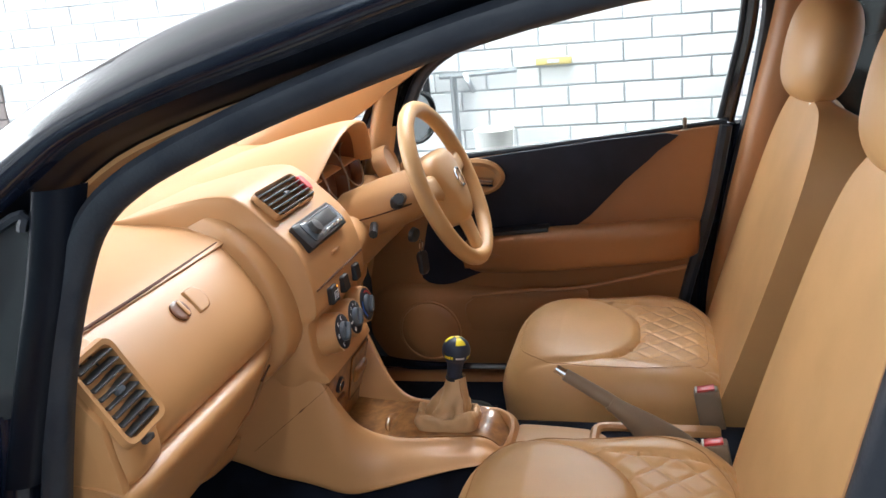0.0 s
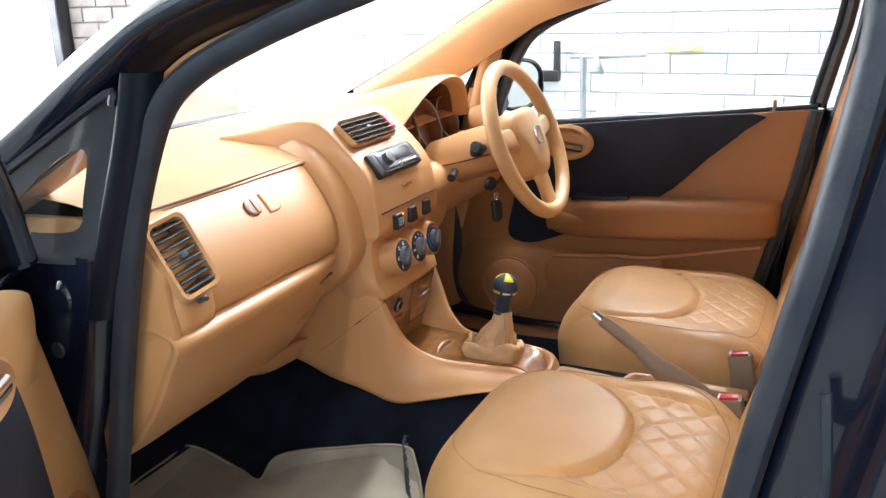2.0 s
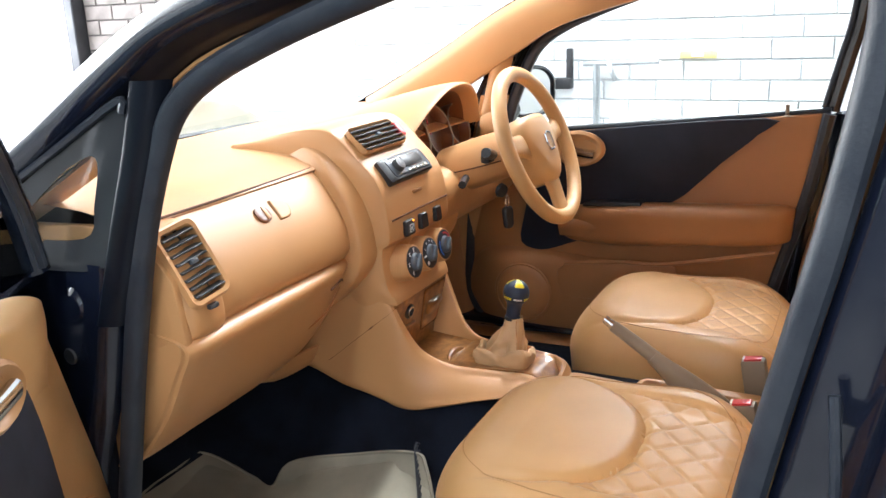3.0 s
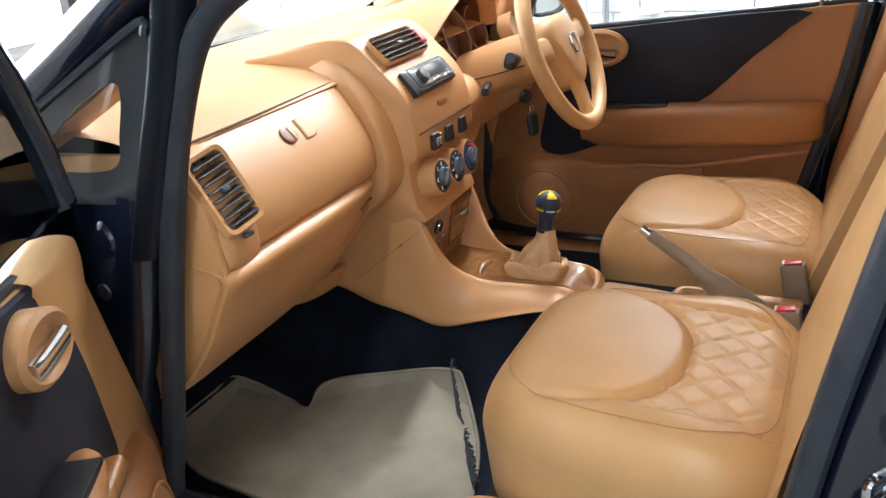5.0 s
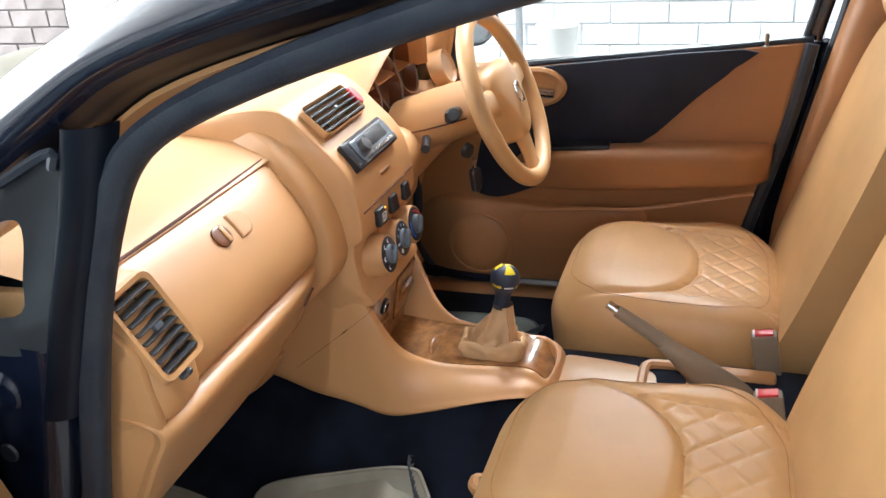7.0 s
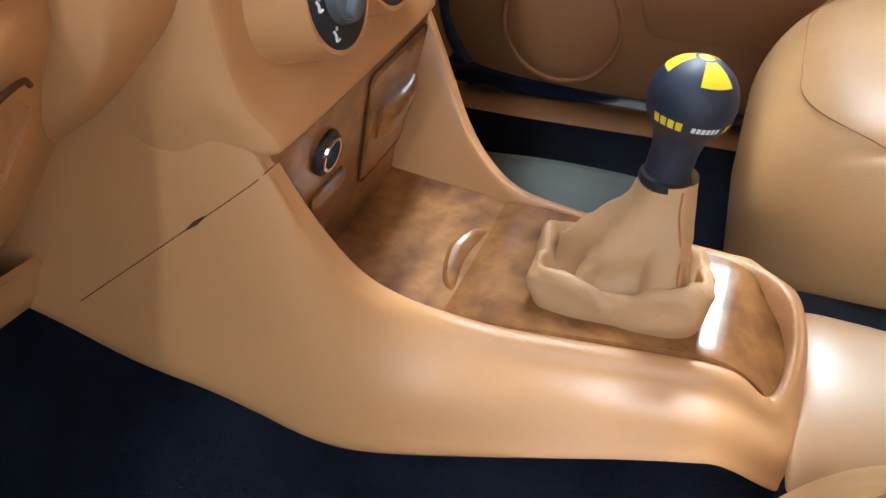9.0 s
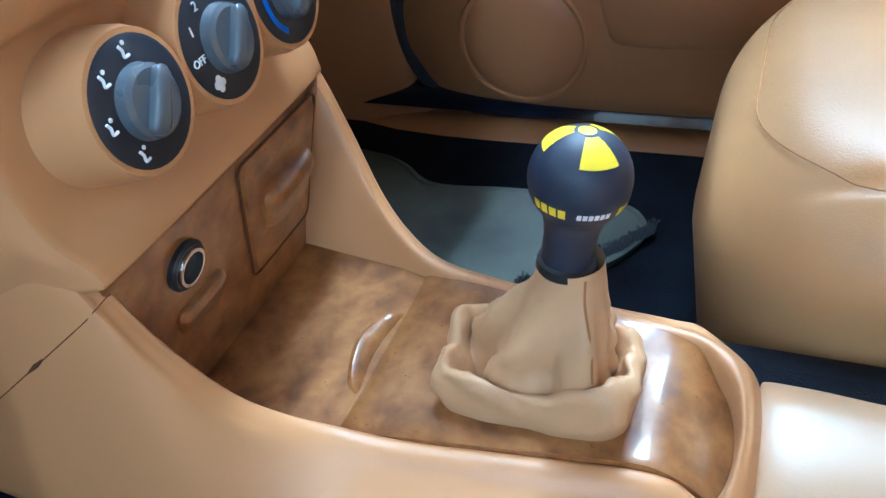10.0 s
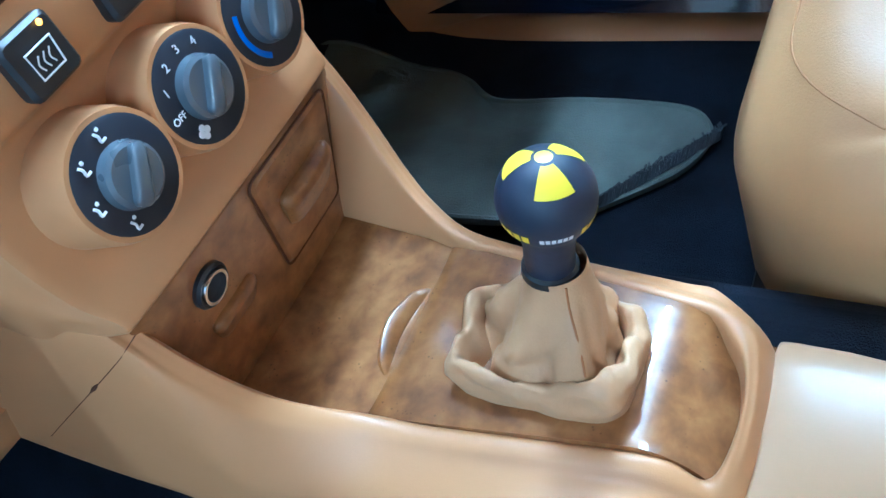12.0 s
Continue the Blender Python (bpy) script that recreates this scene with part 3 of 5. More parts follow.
part("mirror_stem", tube([(0.02, 0.02, 1.385), (0.02, 0.10, 1.395)], 0.01, 8), CHROME, rv)
MW = Matrix.Translation((0.92, 0.31, 1.035)) @ Matrix.Rotation(radians(-28), 4, "Z")
ell = lambda a_, b_, y: [(a_ * math.cos(t) * (abs(math.cos(t)) + abs(math.sin(t))) ** 0.25, y, b_ * math.sin(t) * (abs(math.cos(t)) + abs(math.sin(t))) ** 0.25) for t in [k * math.pi / 16 for k in range(32)]]
wm = part("wing_mirror", grid([ell(0.03, 0.03, 0.10), ell(0.075, 0.06, 0.085), ell(0.098, 0.076, 0.04), ell(0.10, 0.078, 0.0), ell(0.092, 0.070, -0.004), ell(0.088, 0.066, 0.006)], True, False), MATTE, car, "black wing mirror housing", M=MW)
part("mirror_glass", grid([ell(0.089, 0.067, 0.006), ell(0.04, 0.03, 0.005), ell(0.002, 0.002, 0.005)], True, False, True), mat("mirror_silver", (0.9, 0.92, 0.94), 0.03, metal=1.0, var=0.0, bump=0, rough_var=0.01), wm, "mirror glass", M=MW)
part("mirror_arm", tube([(0.76, 0.34, 0.97), (0.85, 0.35, 0.99)], 0.03, 10), MATTE, wm)


# ---------------------------------------------------------------- doors (built closed on the right, x inwards is smaller)
def front_door(name, label, at, M=None):
    d = thing(name, label, "car door", "front doors", at=at)
    shell = part("outer_panel", skin([[(x, 0.52, z - 0.065 * k), (x + 0.01, 0.50, z - 0.065 * k), (x + 0.012, 0.0, z - 0.03 * k), (x, -0.55, z + 0.01 * k), (x - 0.012, -0.575, z + 0.01 * k)] for x, z, k in ((0.752, 0.995, 1), (0.80, 0.92, 0.4), (0.835, 0.75, 0), (0.84, 0.5, 0), (0.80, 0.30, 0))], 3, 4, thick=0.012), PAINT, d, "glossy dark blue outer panel", M=M)
    core = [(0.50, 0.30), (0.49, 0.48), (0.40, 0.74), (0.30, 0.93), (0.20, 0.945), (-0.54, 1.0), (-0.49, 0.60), (-0.47, 0.30)]
    part("door_core", prism(core, 0.725, 0.79), PAINT, d, M=M, bevel=0.01)
    # inner trim: tan field; the open door's paler field and cap stand for brighter light
    field = [(0.53, 0.40), (0.46, 0.60), (0.40, 0.73), (0.345, 0.85), (0.30, 0.943), (0.10, 0.953), (-0.535, 1.012), (-0.50, 0.80), (-0.46, 0.60), (-0.44, 0.42), (-0.40, 0.345), (0.30, 0.325), (0.49, 0.345)]
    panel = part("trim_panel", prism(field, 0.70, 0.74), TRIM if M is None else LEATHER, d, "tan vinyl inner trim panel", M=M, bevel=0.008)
    ins = [(0.125, 0.943), (0.09, 0.952), (-0.40, 0.998), (-0.385, 0.955), (-0.30, 0.88), (-0.16, 0.755), (0.0, 0.74), (0.05, 0.66), (0.12, 0.625), (0.20, 0.600), (0.262, 0.62), (0.252, 0.70), (0.226, 0.80), (0.185, 0.885)]
    part("fabric_insert", prism([tuple(q) for q in crom(ins, 3, True)], 0.692, 0.71), NAVY, panel, "navy-black fabric insert", M=M, bevel=0.003)
    part("belt_strip", tube([(0.715, 0.14, 0.953), (0.715, 0.10, 0.957), (0.715, -0.25, 0.988), (0.715, -0.55, 1.018)], 0.009, 8, False, 4), RUBBER, panel, "black window belt strip", M=M)
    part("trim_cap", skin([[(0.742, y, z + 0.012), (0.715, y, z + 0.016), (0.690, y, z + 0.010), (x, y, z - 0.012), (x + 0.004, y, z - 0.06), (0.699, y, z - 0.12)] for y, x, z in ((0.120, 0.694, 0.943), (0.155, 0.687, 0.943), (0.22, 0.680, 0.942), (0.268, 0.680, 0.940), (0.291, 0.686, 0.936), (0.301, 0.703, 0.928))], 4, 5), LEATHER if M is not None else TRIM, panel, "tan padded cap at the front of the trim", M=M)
    # armrest with rolled top, running back from the pull
    part("armrest", skin([[(0.70, y, z1), (lerp(0.70, x, .6), y, z1 + 0.004), (x, y, z1 - 0.012), (x + 0.004, y, (z1 + z0) / 2), (x + 0.02, y, z0 + 0.006), (0.70, y, z0)] for y, x, z1, z0 in
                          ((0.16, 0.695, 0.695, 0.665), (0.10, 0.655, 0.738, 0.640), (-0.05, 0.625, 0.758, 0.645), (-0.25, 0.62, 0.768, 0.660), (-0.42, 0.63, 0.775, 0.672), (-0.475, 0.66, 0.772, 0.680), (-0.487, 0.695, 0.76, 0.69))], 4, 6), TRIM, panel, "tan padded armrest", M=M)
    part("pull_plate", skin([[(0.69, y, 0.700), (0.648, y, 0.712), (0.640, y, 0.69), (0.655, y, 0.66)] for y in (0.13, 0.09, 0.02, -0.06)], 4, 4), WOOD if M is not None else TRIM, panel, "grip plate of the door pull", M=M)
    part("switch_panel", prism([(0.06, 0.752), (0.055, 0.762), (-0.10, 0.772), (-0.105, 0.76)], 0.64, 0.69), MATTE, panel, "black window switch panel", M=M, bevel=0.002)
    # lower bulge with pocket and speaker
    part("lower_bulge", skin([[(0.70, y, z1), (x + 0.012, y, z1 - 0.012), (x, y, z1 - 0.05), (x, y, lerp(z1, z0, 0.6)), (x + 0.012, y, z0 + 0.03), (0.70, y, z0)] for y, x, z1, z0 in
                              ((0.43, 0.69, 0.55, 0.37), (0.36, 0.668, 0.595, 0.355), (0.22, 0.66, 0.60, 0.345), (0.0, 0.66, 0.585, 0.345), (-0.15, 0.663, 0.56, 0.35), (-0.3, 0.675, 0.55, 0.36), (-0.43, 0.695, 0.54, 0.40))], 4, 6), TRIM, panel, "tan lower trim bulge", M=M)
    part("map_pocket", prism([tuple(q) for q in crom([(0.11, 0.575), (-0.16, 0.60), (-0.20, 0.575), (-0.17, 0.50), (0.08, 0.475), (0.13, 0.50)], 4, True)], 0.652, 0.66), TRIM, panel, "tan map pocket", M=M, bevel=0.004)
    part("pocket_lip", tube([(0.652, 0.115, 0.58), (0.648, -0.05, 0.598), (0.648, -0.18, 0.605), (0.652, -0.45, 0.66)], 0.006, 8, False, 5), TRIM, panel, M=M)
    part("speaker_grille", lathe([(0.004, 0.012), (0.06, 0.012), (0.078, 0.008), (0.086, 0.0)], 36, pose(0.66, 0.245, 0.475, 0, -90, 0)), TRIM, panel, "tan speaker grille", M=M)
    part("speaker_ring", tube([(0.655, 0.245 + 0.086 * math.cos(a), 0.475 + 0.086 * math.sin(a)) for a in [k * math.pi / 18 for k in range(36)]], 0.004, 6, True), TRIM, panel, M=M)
    # inner release: oval bowl and chrome lever
    by, wide, tall, swing = (0.085, 1.0, 1.0, 0.0) if M is None else (0.058, 0.72, 0.86, 0.20)
    ov = lambda ry, rz, x, sw=1.0: [(x - sw * swing * (wide * ry * math.cos(a) + 0.07), by + wide * ry * math.cos(a), 0.905 + tall * rz * math.sin(a)) for a in [k * math.pi / 14 for k in range(28)]]
    bowl = part("handle_bowl", grid([ov(0.076, 0.049, 0.698, 0.0), ov(0.076, 0.050, 0.682), ov(0.067, 0.042, 0.676), ov(0.057, 0.034, 0.680), ov(0.051, 0.029, 0.689), ov(0.02, 0.01, 0.6905)], True, False, True), ORANGE, panel, "tan oval release bowl", M=M)
    part("release_lever", skin([[(0.689 - swing * (y - 0.015), by + wide * (y - 0.085), z - 0.013), (0.676 - swing * (y - 0.015), by + wide * (y - 0.085), z - 0.012), (0.674 - swing * (y - 0.015), by + wide * (y - 0.085), z + 0.007), (0.688 - swing * (y - 0.015), by + wide * (y - 0.085), z + 0.009)] for y, z in ((0.13, 0.905), (0.10, 0.899), (0.06, 0.893), (0.04, 0.892))], 3, 4, True, False, True), CHROME, panel, "chrome release lever", M=M)
    part("lock_pin", lathe([(0.002, 0.03), (0.005, 0.028), (0.005, 0.003), (0.012, 0.0)], 12, pose(0.708, -0.45, 1.003)), TAUPE, d, "brown lock pin", M=M)
    part("door_edge_seal", tube([(0.702, q[0], q[1]) for q in ([(0.43, 0.80), (0.434, 0.585), (0.437, 0.47), (0.412, 0.395), (0.365, 0.360)] if M is None else []) + [ (0.30, 0.349), (0.12, 0.355), (-0.12, 0.358), (-0.32, 0.375), (-0.41, 0.45), (-0.468, 0.64), (-0.515, 0.82), (-0.548, 1.01)]], 0.016, 8, False, 5), RUBBER, d, "black rubber door edge seal", M=M)
    # window frame and glass
    fr = [(0.43, 0.95), (0.385, 1.06), (0.30, 1.19), (0.20, 1.255), (0.0, 1.325), (-0.25, 1.375), (-0.52, 1.395), (-0.60, 1.36), (-0.60, 1.25), (-0.575, 1.13), (-0.55, 1.015)]
    part("window_frame", tube([(0.735, *q) for q in fr], 0.017, 8, False, 4, 1.3), PAINT, d, "dark window frame", M=M)
    part("window_channel", tube([(0.722, lerp(q[0], 0.0, 0.03), lerp(q[1], 1.1, 0.05)) for q in fr], 0.008, 6, False, 4), RUBBER, d, M=M)
    g_ = part("window_glass", prism([tuple(q) for q in crom(fr, 3)], 0.733, 0.736), GLASS if M is None else TINTED, d, "door window glass", M=M)
    g_.visible_shadow = False
    return d


front_door("driver_door", "closed front door with tan trim and a navy insert", (0.72, 0.5, 0.3))
HINGE = (-0.675, 0.510)
OPEN = Matrix.Translation((HINGE[0], HINGE[1] - 0.045, 0)) @ Matrix.Rotation(radians(-57), 4, "Z") @ Matrix.Translation((-HINGE[0], -HINGE[1], 0)) @ FLIPX
front_door("passenger_door", "open front door with tan trim, dark insert and window", (-0.675, 0.510, 0.3), OPEN)

# ---------------------------------------------------------------- dashboard
dash = thing("dashboard", "tan leather-look dashboard across the full car width", "dashboard", at=(0, 0.5, 0.6))
XS = (-0.69, -0.60, -0.42, -0.2, 0.0, 0.2, 0.45, 0.62, 0.69)
part("top_pad", skin([[(x, 0.98 - 0.12 * (x / 0.7) ** 2, 0.985), (x, 0.85, 1.02), (x, 0.65, 1.028), (x, 0.48, 1.022), (x, 0.41, 1.011), (x, 0.376, 1.002), (x, 0.365, 0.994), (x, 0.39, 0.985)] for x in XS], 4, 4), ORANGE, dash, "smooth tan dashboard top")
# glovebox lid: bulging, rolled at its inner end
def lid(x, k, dz=0.0):
    return [(x, lerp(0.372, 0.40, k), 0.996), (x, lerp(0.345, 0.39, k), 0.978), (x, lerp(0.312, 0.375, k), 0.94 + dz), (x, lerp(0.288, 0.36, k), 0.90), (x, lerp(0.279, 0.355, k), 0.865), (x, lerp(0.282, 0.35, k), 0.835), (x, lerp(0.305, 0.35, k), 0.815), (x, lerp(0.35, 0.37, k), 0.81)]
gb = part("glovebox_lid", skin([lid(-0.598, 0.10), lid(-0.592, 0.0), lid(-0.50, 0), lid(-0.38, 0), lid(-0.28, 0), lid(-0.225, 0.03), lid(-0.196, 0.12), lid(-0.181, 0.40), lid(-0.176, 1.0)], 5, 5), ORANGE, dash, "bulging tan glovebox lid")
LM = Matrix.Translation((-0.385, 0.3270, 0.9585)) @ Matrix.Rotation(radians(-40), 4, "X")
part("dash_core", skin([[(x, 0.42, 0.99), (x, 0.385, 0.97), (x, 0.365, 0.92), (x, 0.35, 0.87), (x, 0.335, 0.82), (x, 0.32, 0.77)] for x in (-0.66, -0.4, -0.2, -0.1)], 3, 3), ORANGE, dash, "tan dashboard core behind the lid")
# latch: recessed C-shaped pull
rnd = lambda a, b: [(q[0], q[1] - b) for q in round_outline(a, a, 2 * b, b * 0.95, 6)]
lat = part("latch_recess", pad(rnd(0.050, 0.022), lambda u, v_: 0.0035 - 0.016 * max(0, 1 - ((u + 0.02) / 0.028) ** 2), 0.004, LM @ pose(0, 0, 0, 90, 0, 0), roll=0.003, rings=14, per=70), ORANGE, gb, "recessed tan latch plate")
# Dark brown patch and curved bar colour in the shade of the latch recesses.
part("latch_hollow", pad([(q[0] - 0.028, q[1]) for q in rnd(0.019, 0.017)], lambda u, v_: 0.0042, 0.003, LM @ pose(0, 0, 0, 90, 0, 0), roll=0.001, rings=6, per=50), BROWNG, lat, "dark brown patch for the shade in the latch hollow")
part("latch_bar", box(-0.022, -0.0045, 0.0, 0.009, 0.004, 0.028), ORANGE, lat, "tan latch bar", M=LM, bevel=0.002)
part("latch_groove", tube([(0.016, -0.0042, 0.017), (0.034, -0.0042, 0.015), (0.042, -0.0042, 0.0), (0.034, -0.0042, -0.015)], 0.0028, 6, False, 5), BROWNG, lat)
part("seam_gap", tube([(-0.675, 0.368, 0.998), (-0.45, 0.3675, 0.9985), (-0.19, 0.374, 0.999)], 0.0028, 6, False, 4), DEEP, dash, "dark gap above the glovebox")
# ridge and lower panel
def low(x, k=0.0):
    return [(x, 0.36 + k, 0.835), (x, 0.30 + k, 0.828), (x, 0.270 + k, 0.818), (x, 0.266 + k, 0.800), (x, 0.285 + k, 0.765), (x, 0.325 + k, 0.69), (x, 0.385 + k, 0.615), (x, 0.45 + k, 0.575), (x, 0.60 + k, 0.56)]
part("lower_panel", skin([low(-0.69, 0.03), low(-0.685, 0.0), low(-0.55), low(-0.40, 0.002), low(-0.27, 0.012), low(-0.20, 0.03), low(-0.10, 0.07)], 5, 5), ORANGE, dash, "tan lower dashboard panel")
part("lower_lid_line", tube([(-0.29, 0.276, 0.782), (-0.255, 0.281, 0.787), (-0.236, 0.286, 0.786), (-0.230, 0.289, 0.781)], 0.0018, 6, False, 5), DEEP, dash)
part("lower_lid_line", tube([(-0.225, 0.30, 0.765), (-0.26, 0.315, 0.72), (-0.34, 0.335, 0.69), (-0.42, 0.35, 0.665)], 0.0018, 6, False, 5), TRIM, dash)
part("knee_panel", skin([[(-0.52, 0.50, 0.585), (-0.52, 0.56, 0.555), (-0.52, 0.74, 0.55)], [(-0.40, 0.46, 0.585), (-0.40, 0.50, 0.545), (-0.40, 0.70, 0.54)], [(-0.32, 0.47, 0.60), (-0.32, 0.53, 0.555), (-0.32, 0.70, 0.54)], [(-0.25, 0.43, 0.60), (-0.25, 0.47, 0.545), (-0.25, 0.64, 0.535)], [(-0.15, 0.41, 0.60), (-0.15, 0.45, 0.545), (-0.15, 0.60, 0.53)]], 4, 4, thick=0.006), ORANGE, dash, "tan panel under the glovebox")
# end cheek with the side air vent
def cheek(x, k):
    return [(x, 0.40 + k, 0.998), (x, 0.345 + k, 0.99), (x, 0.305 + k, 0.955), (x, 0.282 + k, 0.905), (x, 0.272 + k, 0.86), (x, 0.275 + k, 0.825), (x, 0.30 + k, 0.81)]
part("end_cheek", skin([cheek(-0.596, 0.006), cheek(-0.605, 0.0), cheek(-0.655, -0.004), cheek(-0.68, 0.006), cheek(-0.692, 0.03), cheek(-0.695, 0.10)], 5, 5), ORANGE, dash, "tan end of the dashboard")
part("end_cap", prism([(0.40, 1.0), (0.335, 0.98), (0.287, 0.92), (0.275, 0.84), (0.272, 0.80), (0.327, 0.69), (0.388, 0.61), (0.46, 0.565), (0.75, 0.56), (0.85, 0.98)], -0.692, -0.675), ORANGE, dash, "tan end face of the dashboard", bevel=0.004)


def air_vent(label, M, hw, hh, slats, fins, frame_w=0.014):
    """Vent in its own plane: x across, z up, opening towards -y."""
    rim = lambda a, b, y: [(q[0], y, q[1] - b) for q in round_outline(a, a, 2 * b, min(a, b) * 0.35, 5)]
    fr_ = part("vent_frame", grid([rim(hw + frame_w, hh + frame_w, 0.006), rim(hw + frame_w * 0.7, hh + frame_w * 0.7, -0.004), rim(hw + 0.002, hh + 0.002, -0.003), rim(hw, hh, 0.004), rim(hw, hh, 0.03)], True), ORANGE, dash, label, M=M)
    part("duct", box(0, 0.03, 0, 2 * hw, 0.004, 2 * hh), MATTE, fr_, M=M, smooth=False)
    for k in range(slats):
        z = lerp(-hh, hh, (k + 0.5) / slats)
        part("slat", box(0, 0, 0, 2 * hw, 0.016, 0.0035), SLAT, fr_, M=M @ pose(0, 0.002, z, 22, 0, 0), bevel=0.001, seg=1)
    for k in range(fins):
        x = lerp(-hw, hw, (k + 1) / (fins + 1))
        part("fin", box(x, 0.016, 0, 0.002, 0.012, 2 * hh), MATTE, fr_, M=M, smooth=False)
    part("vane_tab", box(0, -0.004, 0, 0.014, 0.010, 0.008), GREYP, fr_, M=M, bevel=0.002)
    return fr_


side_vent = air_vent("side air vent with black slats", Matrix.Translation((-0.642, 0.288, 0.940)) @ Matrix.Rotation(radians(-10), 4, "Z") @ Matrix.Rotation(radians(-26), 4, "X") @ Matrix.Rotation(radians(-10), 4, "Y"), 0.031, 0.056, 8, 2, 0.012)
part("vent_wheel", box(-0.632, 0.266, 0.868, 0.022, 0.010, 0.009), GREYP, side_vent, "grey vent thumb wheel", bevel=0.003)

# centre stack
def stack(x, k):
    return [(x, 0.60, 1.03), (x, 0.45 + k, 1.065 - k * .5), (x, 0.375 + k, 1.075 - k), (x, 0.335 + k, 1.062 - k), (x, 0.285 + k, 1.012), (x, 0.250 + k, 0.975), (x, 0.232 + k, 0.94), (x, 0.222 + k, 0.89), (x, 0.222 + k, 0.842), (x, 0.240 + k, 0.822), (x, 0.240 + k, 0.78), (x * 0.96, 0.236 + k * 0.5, 0.735), (x * 0.91, 0.2235 + k * 0.6, 0.7115), (x * 0.90, 0.229 + k * 0.6, 0.698), (x * 0.88, 0.30, 0.69)]
part("centre_fascia", skin([[(q[0] + 0.004, q[1] + 0.035, q[2] - 0.045) for q in stack(-0.155, 0.06)], stack(-0.155, 0.06), stack(-0.145, 0.012), stack(-0.125, 0.002), stack(0.0, 0), stack(0.115, 0.002), stack(0.135, 0.012), stack(0.145, 0.06)], 5, 5), ORANGE, dash, "tan centre console stack")
SHO = [(0.02, 0.66, 1.012, 0.02), (-0.03, 0.59, 1.026, 0.03), (-0.085, 0.48, 1.038, 0.036), (-0.125, 0.395, 1.030, 0.038), (-0.150, 0.336, 0.993, 0.038), (-0.160, 0.293, 0.94, 0.038), (-0.162, 0.270, 0.885, 0.038), (-0.160, 0.262, 0.83, 0.038), (-0.157, 0.272, 0.785, 0.038), (-0.152, 0.305, 0.745, 0.034), (-0.138, 0.35, 0.705, 0.022), (-0.125, 0.39, 0.68, 0.012)]
part("stack_shoulder", skin([[(x - h - 0.004, y + 0.06, z - 0.03), (x - h, y + 0.012, z - 0.006), (x - h * 0.8, y - 0.002, z + 0.003), (x, y - 0.008, z + 0.006), (x + h * 0.8, y - 0.004, z + 0.002), (x + h * 1.3, y + 0.03, z - 0.01)] for x, y, z, h in SHO], 4, 6), ORANGE, dash, "tan arched shoulder beside the centre fascia")
part("shoulder_seam", tube([(x + h * 0.62, y - 0.0056, z + 0.004) for x, y, z, h in SHO[3:9]], 0.0012, 6, False, 6), DEEP, dash)
air_vent("centre air vent with black slats", Matrix.Translation((-0.035, 0.303, 1.045)) @ Matrix.Rotation(radians(-48), 4, "X"), 0.084, 0.030, 5, 3, 0.004)
hz = part("hazard_button", pad(round_outline(0.012, 0.012, 0.04, 0.008), lambda u, v_: 0.007, 0.004, Matrix.Translation((0.060, 0.290, 1.030)) @ Matrix.Rotation(radians(-44), 4, "X") @ pose(0, 0, 0, 90, 0, 0), roll=0.005, rings=8, per=40), RED, dash, "red hazard button")
# radio: 180 mm wide, leaning face
RM = Matrix.Translation((-0.022, 0.251, 0.977)) @ Matrix.Rotation(radians(-42), 4, "X")
radio = part("car_radio", pad([(q[0], q[1] - 0.029) for q in round_outline(0.092, 0.092, 0.058, 0.006)], lambda u, v_: 0.012, 0.02, RM @ pose(0, 0, 0, 90, 0, 0), roll=0.004, rings=10, per=80), MATTE, dash, "black car radio")
part("radio_face", pad([(q[0] + 0.006, q[1] - 0.022) for q in round_outline(0.078, 0.078, 0.044, 0.006)], lambda u, v_: 0.0155, -0.01, RM @ pose(0, 0, 0, 90, 0, 0), roll=0.002, rings=8, per=80), GREYP, radio, "grey radio fascia")
part("display", box(0.02, -0.0165, 0.004, 0.075, 0.002, 0.026), MATTE, radio, "dark display", M=RM, bevel=0.0008)
part("volume_knob", lathe([(0.003, 0.028), (0.013, 0.027), (0.015, 0.016)], 20, RM @ pose(-0.045, 0, 0.0, 90, 0, 0)), SLAT, radio, "dark grey volume knob")
for k in range(5):
    part("radio_button", box(-0.01 + k * 0.017, -0.0165, -0.018, 0.012, 0.002, 0.005), CHROME, radio, M=RM, bevel=0.0006)
part("badge_tray", box(-0.01, 0.228, 0.925, 0.04, 0.008, 0.007), TRIM, dash, "small pull under the radio", bevel=0.002)
part("tray_gap", tube([(-0.13, 0.2235, 0.885), (0.0, 0.2195, 0.888), (0.125, 0.2235, 0.885)], 0.0018, 6, False, 4), DEEP, dash)
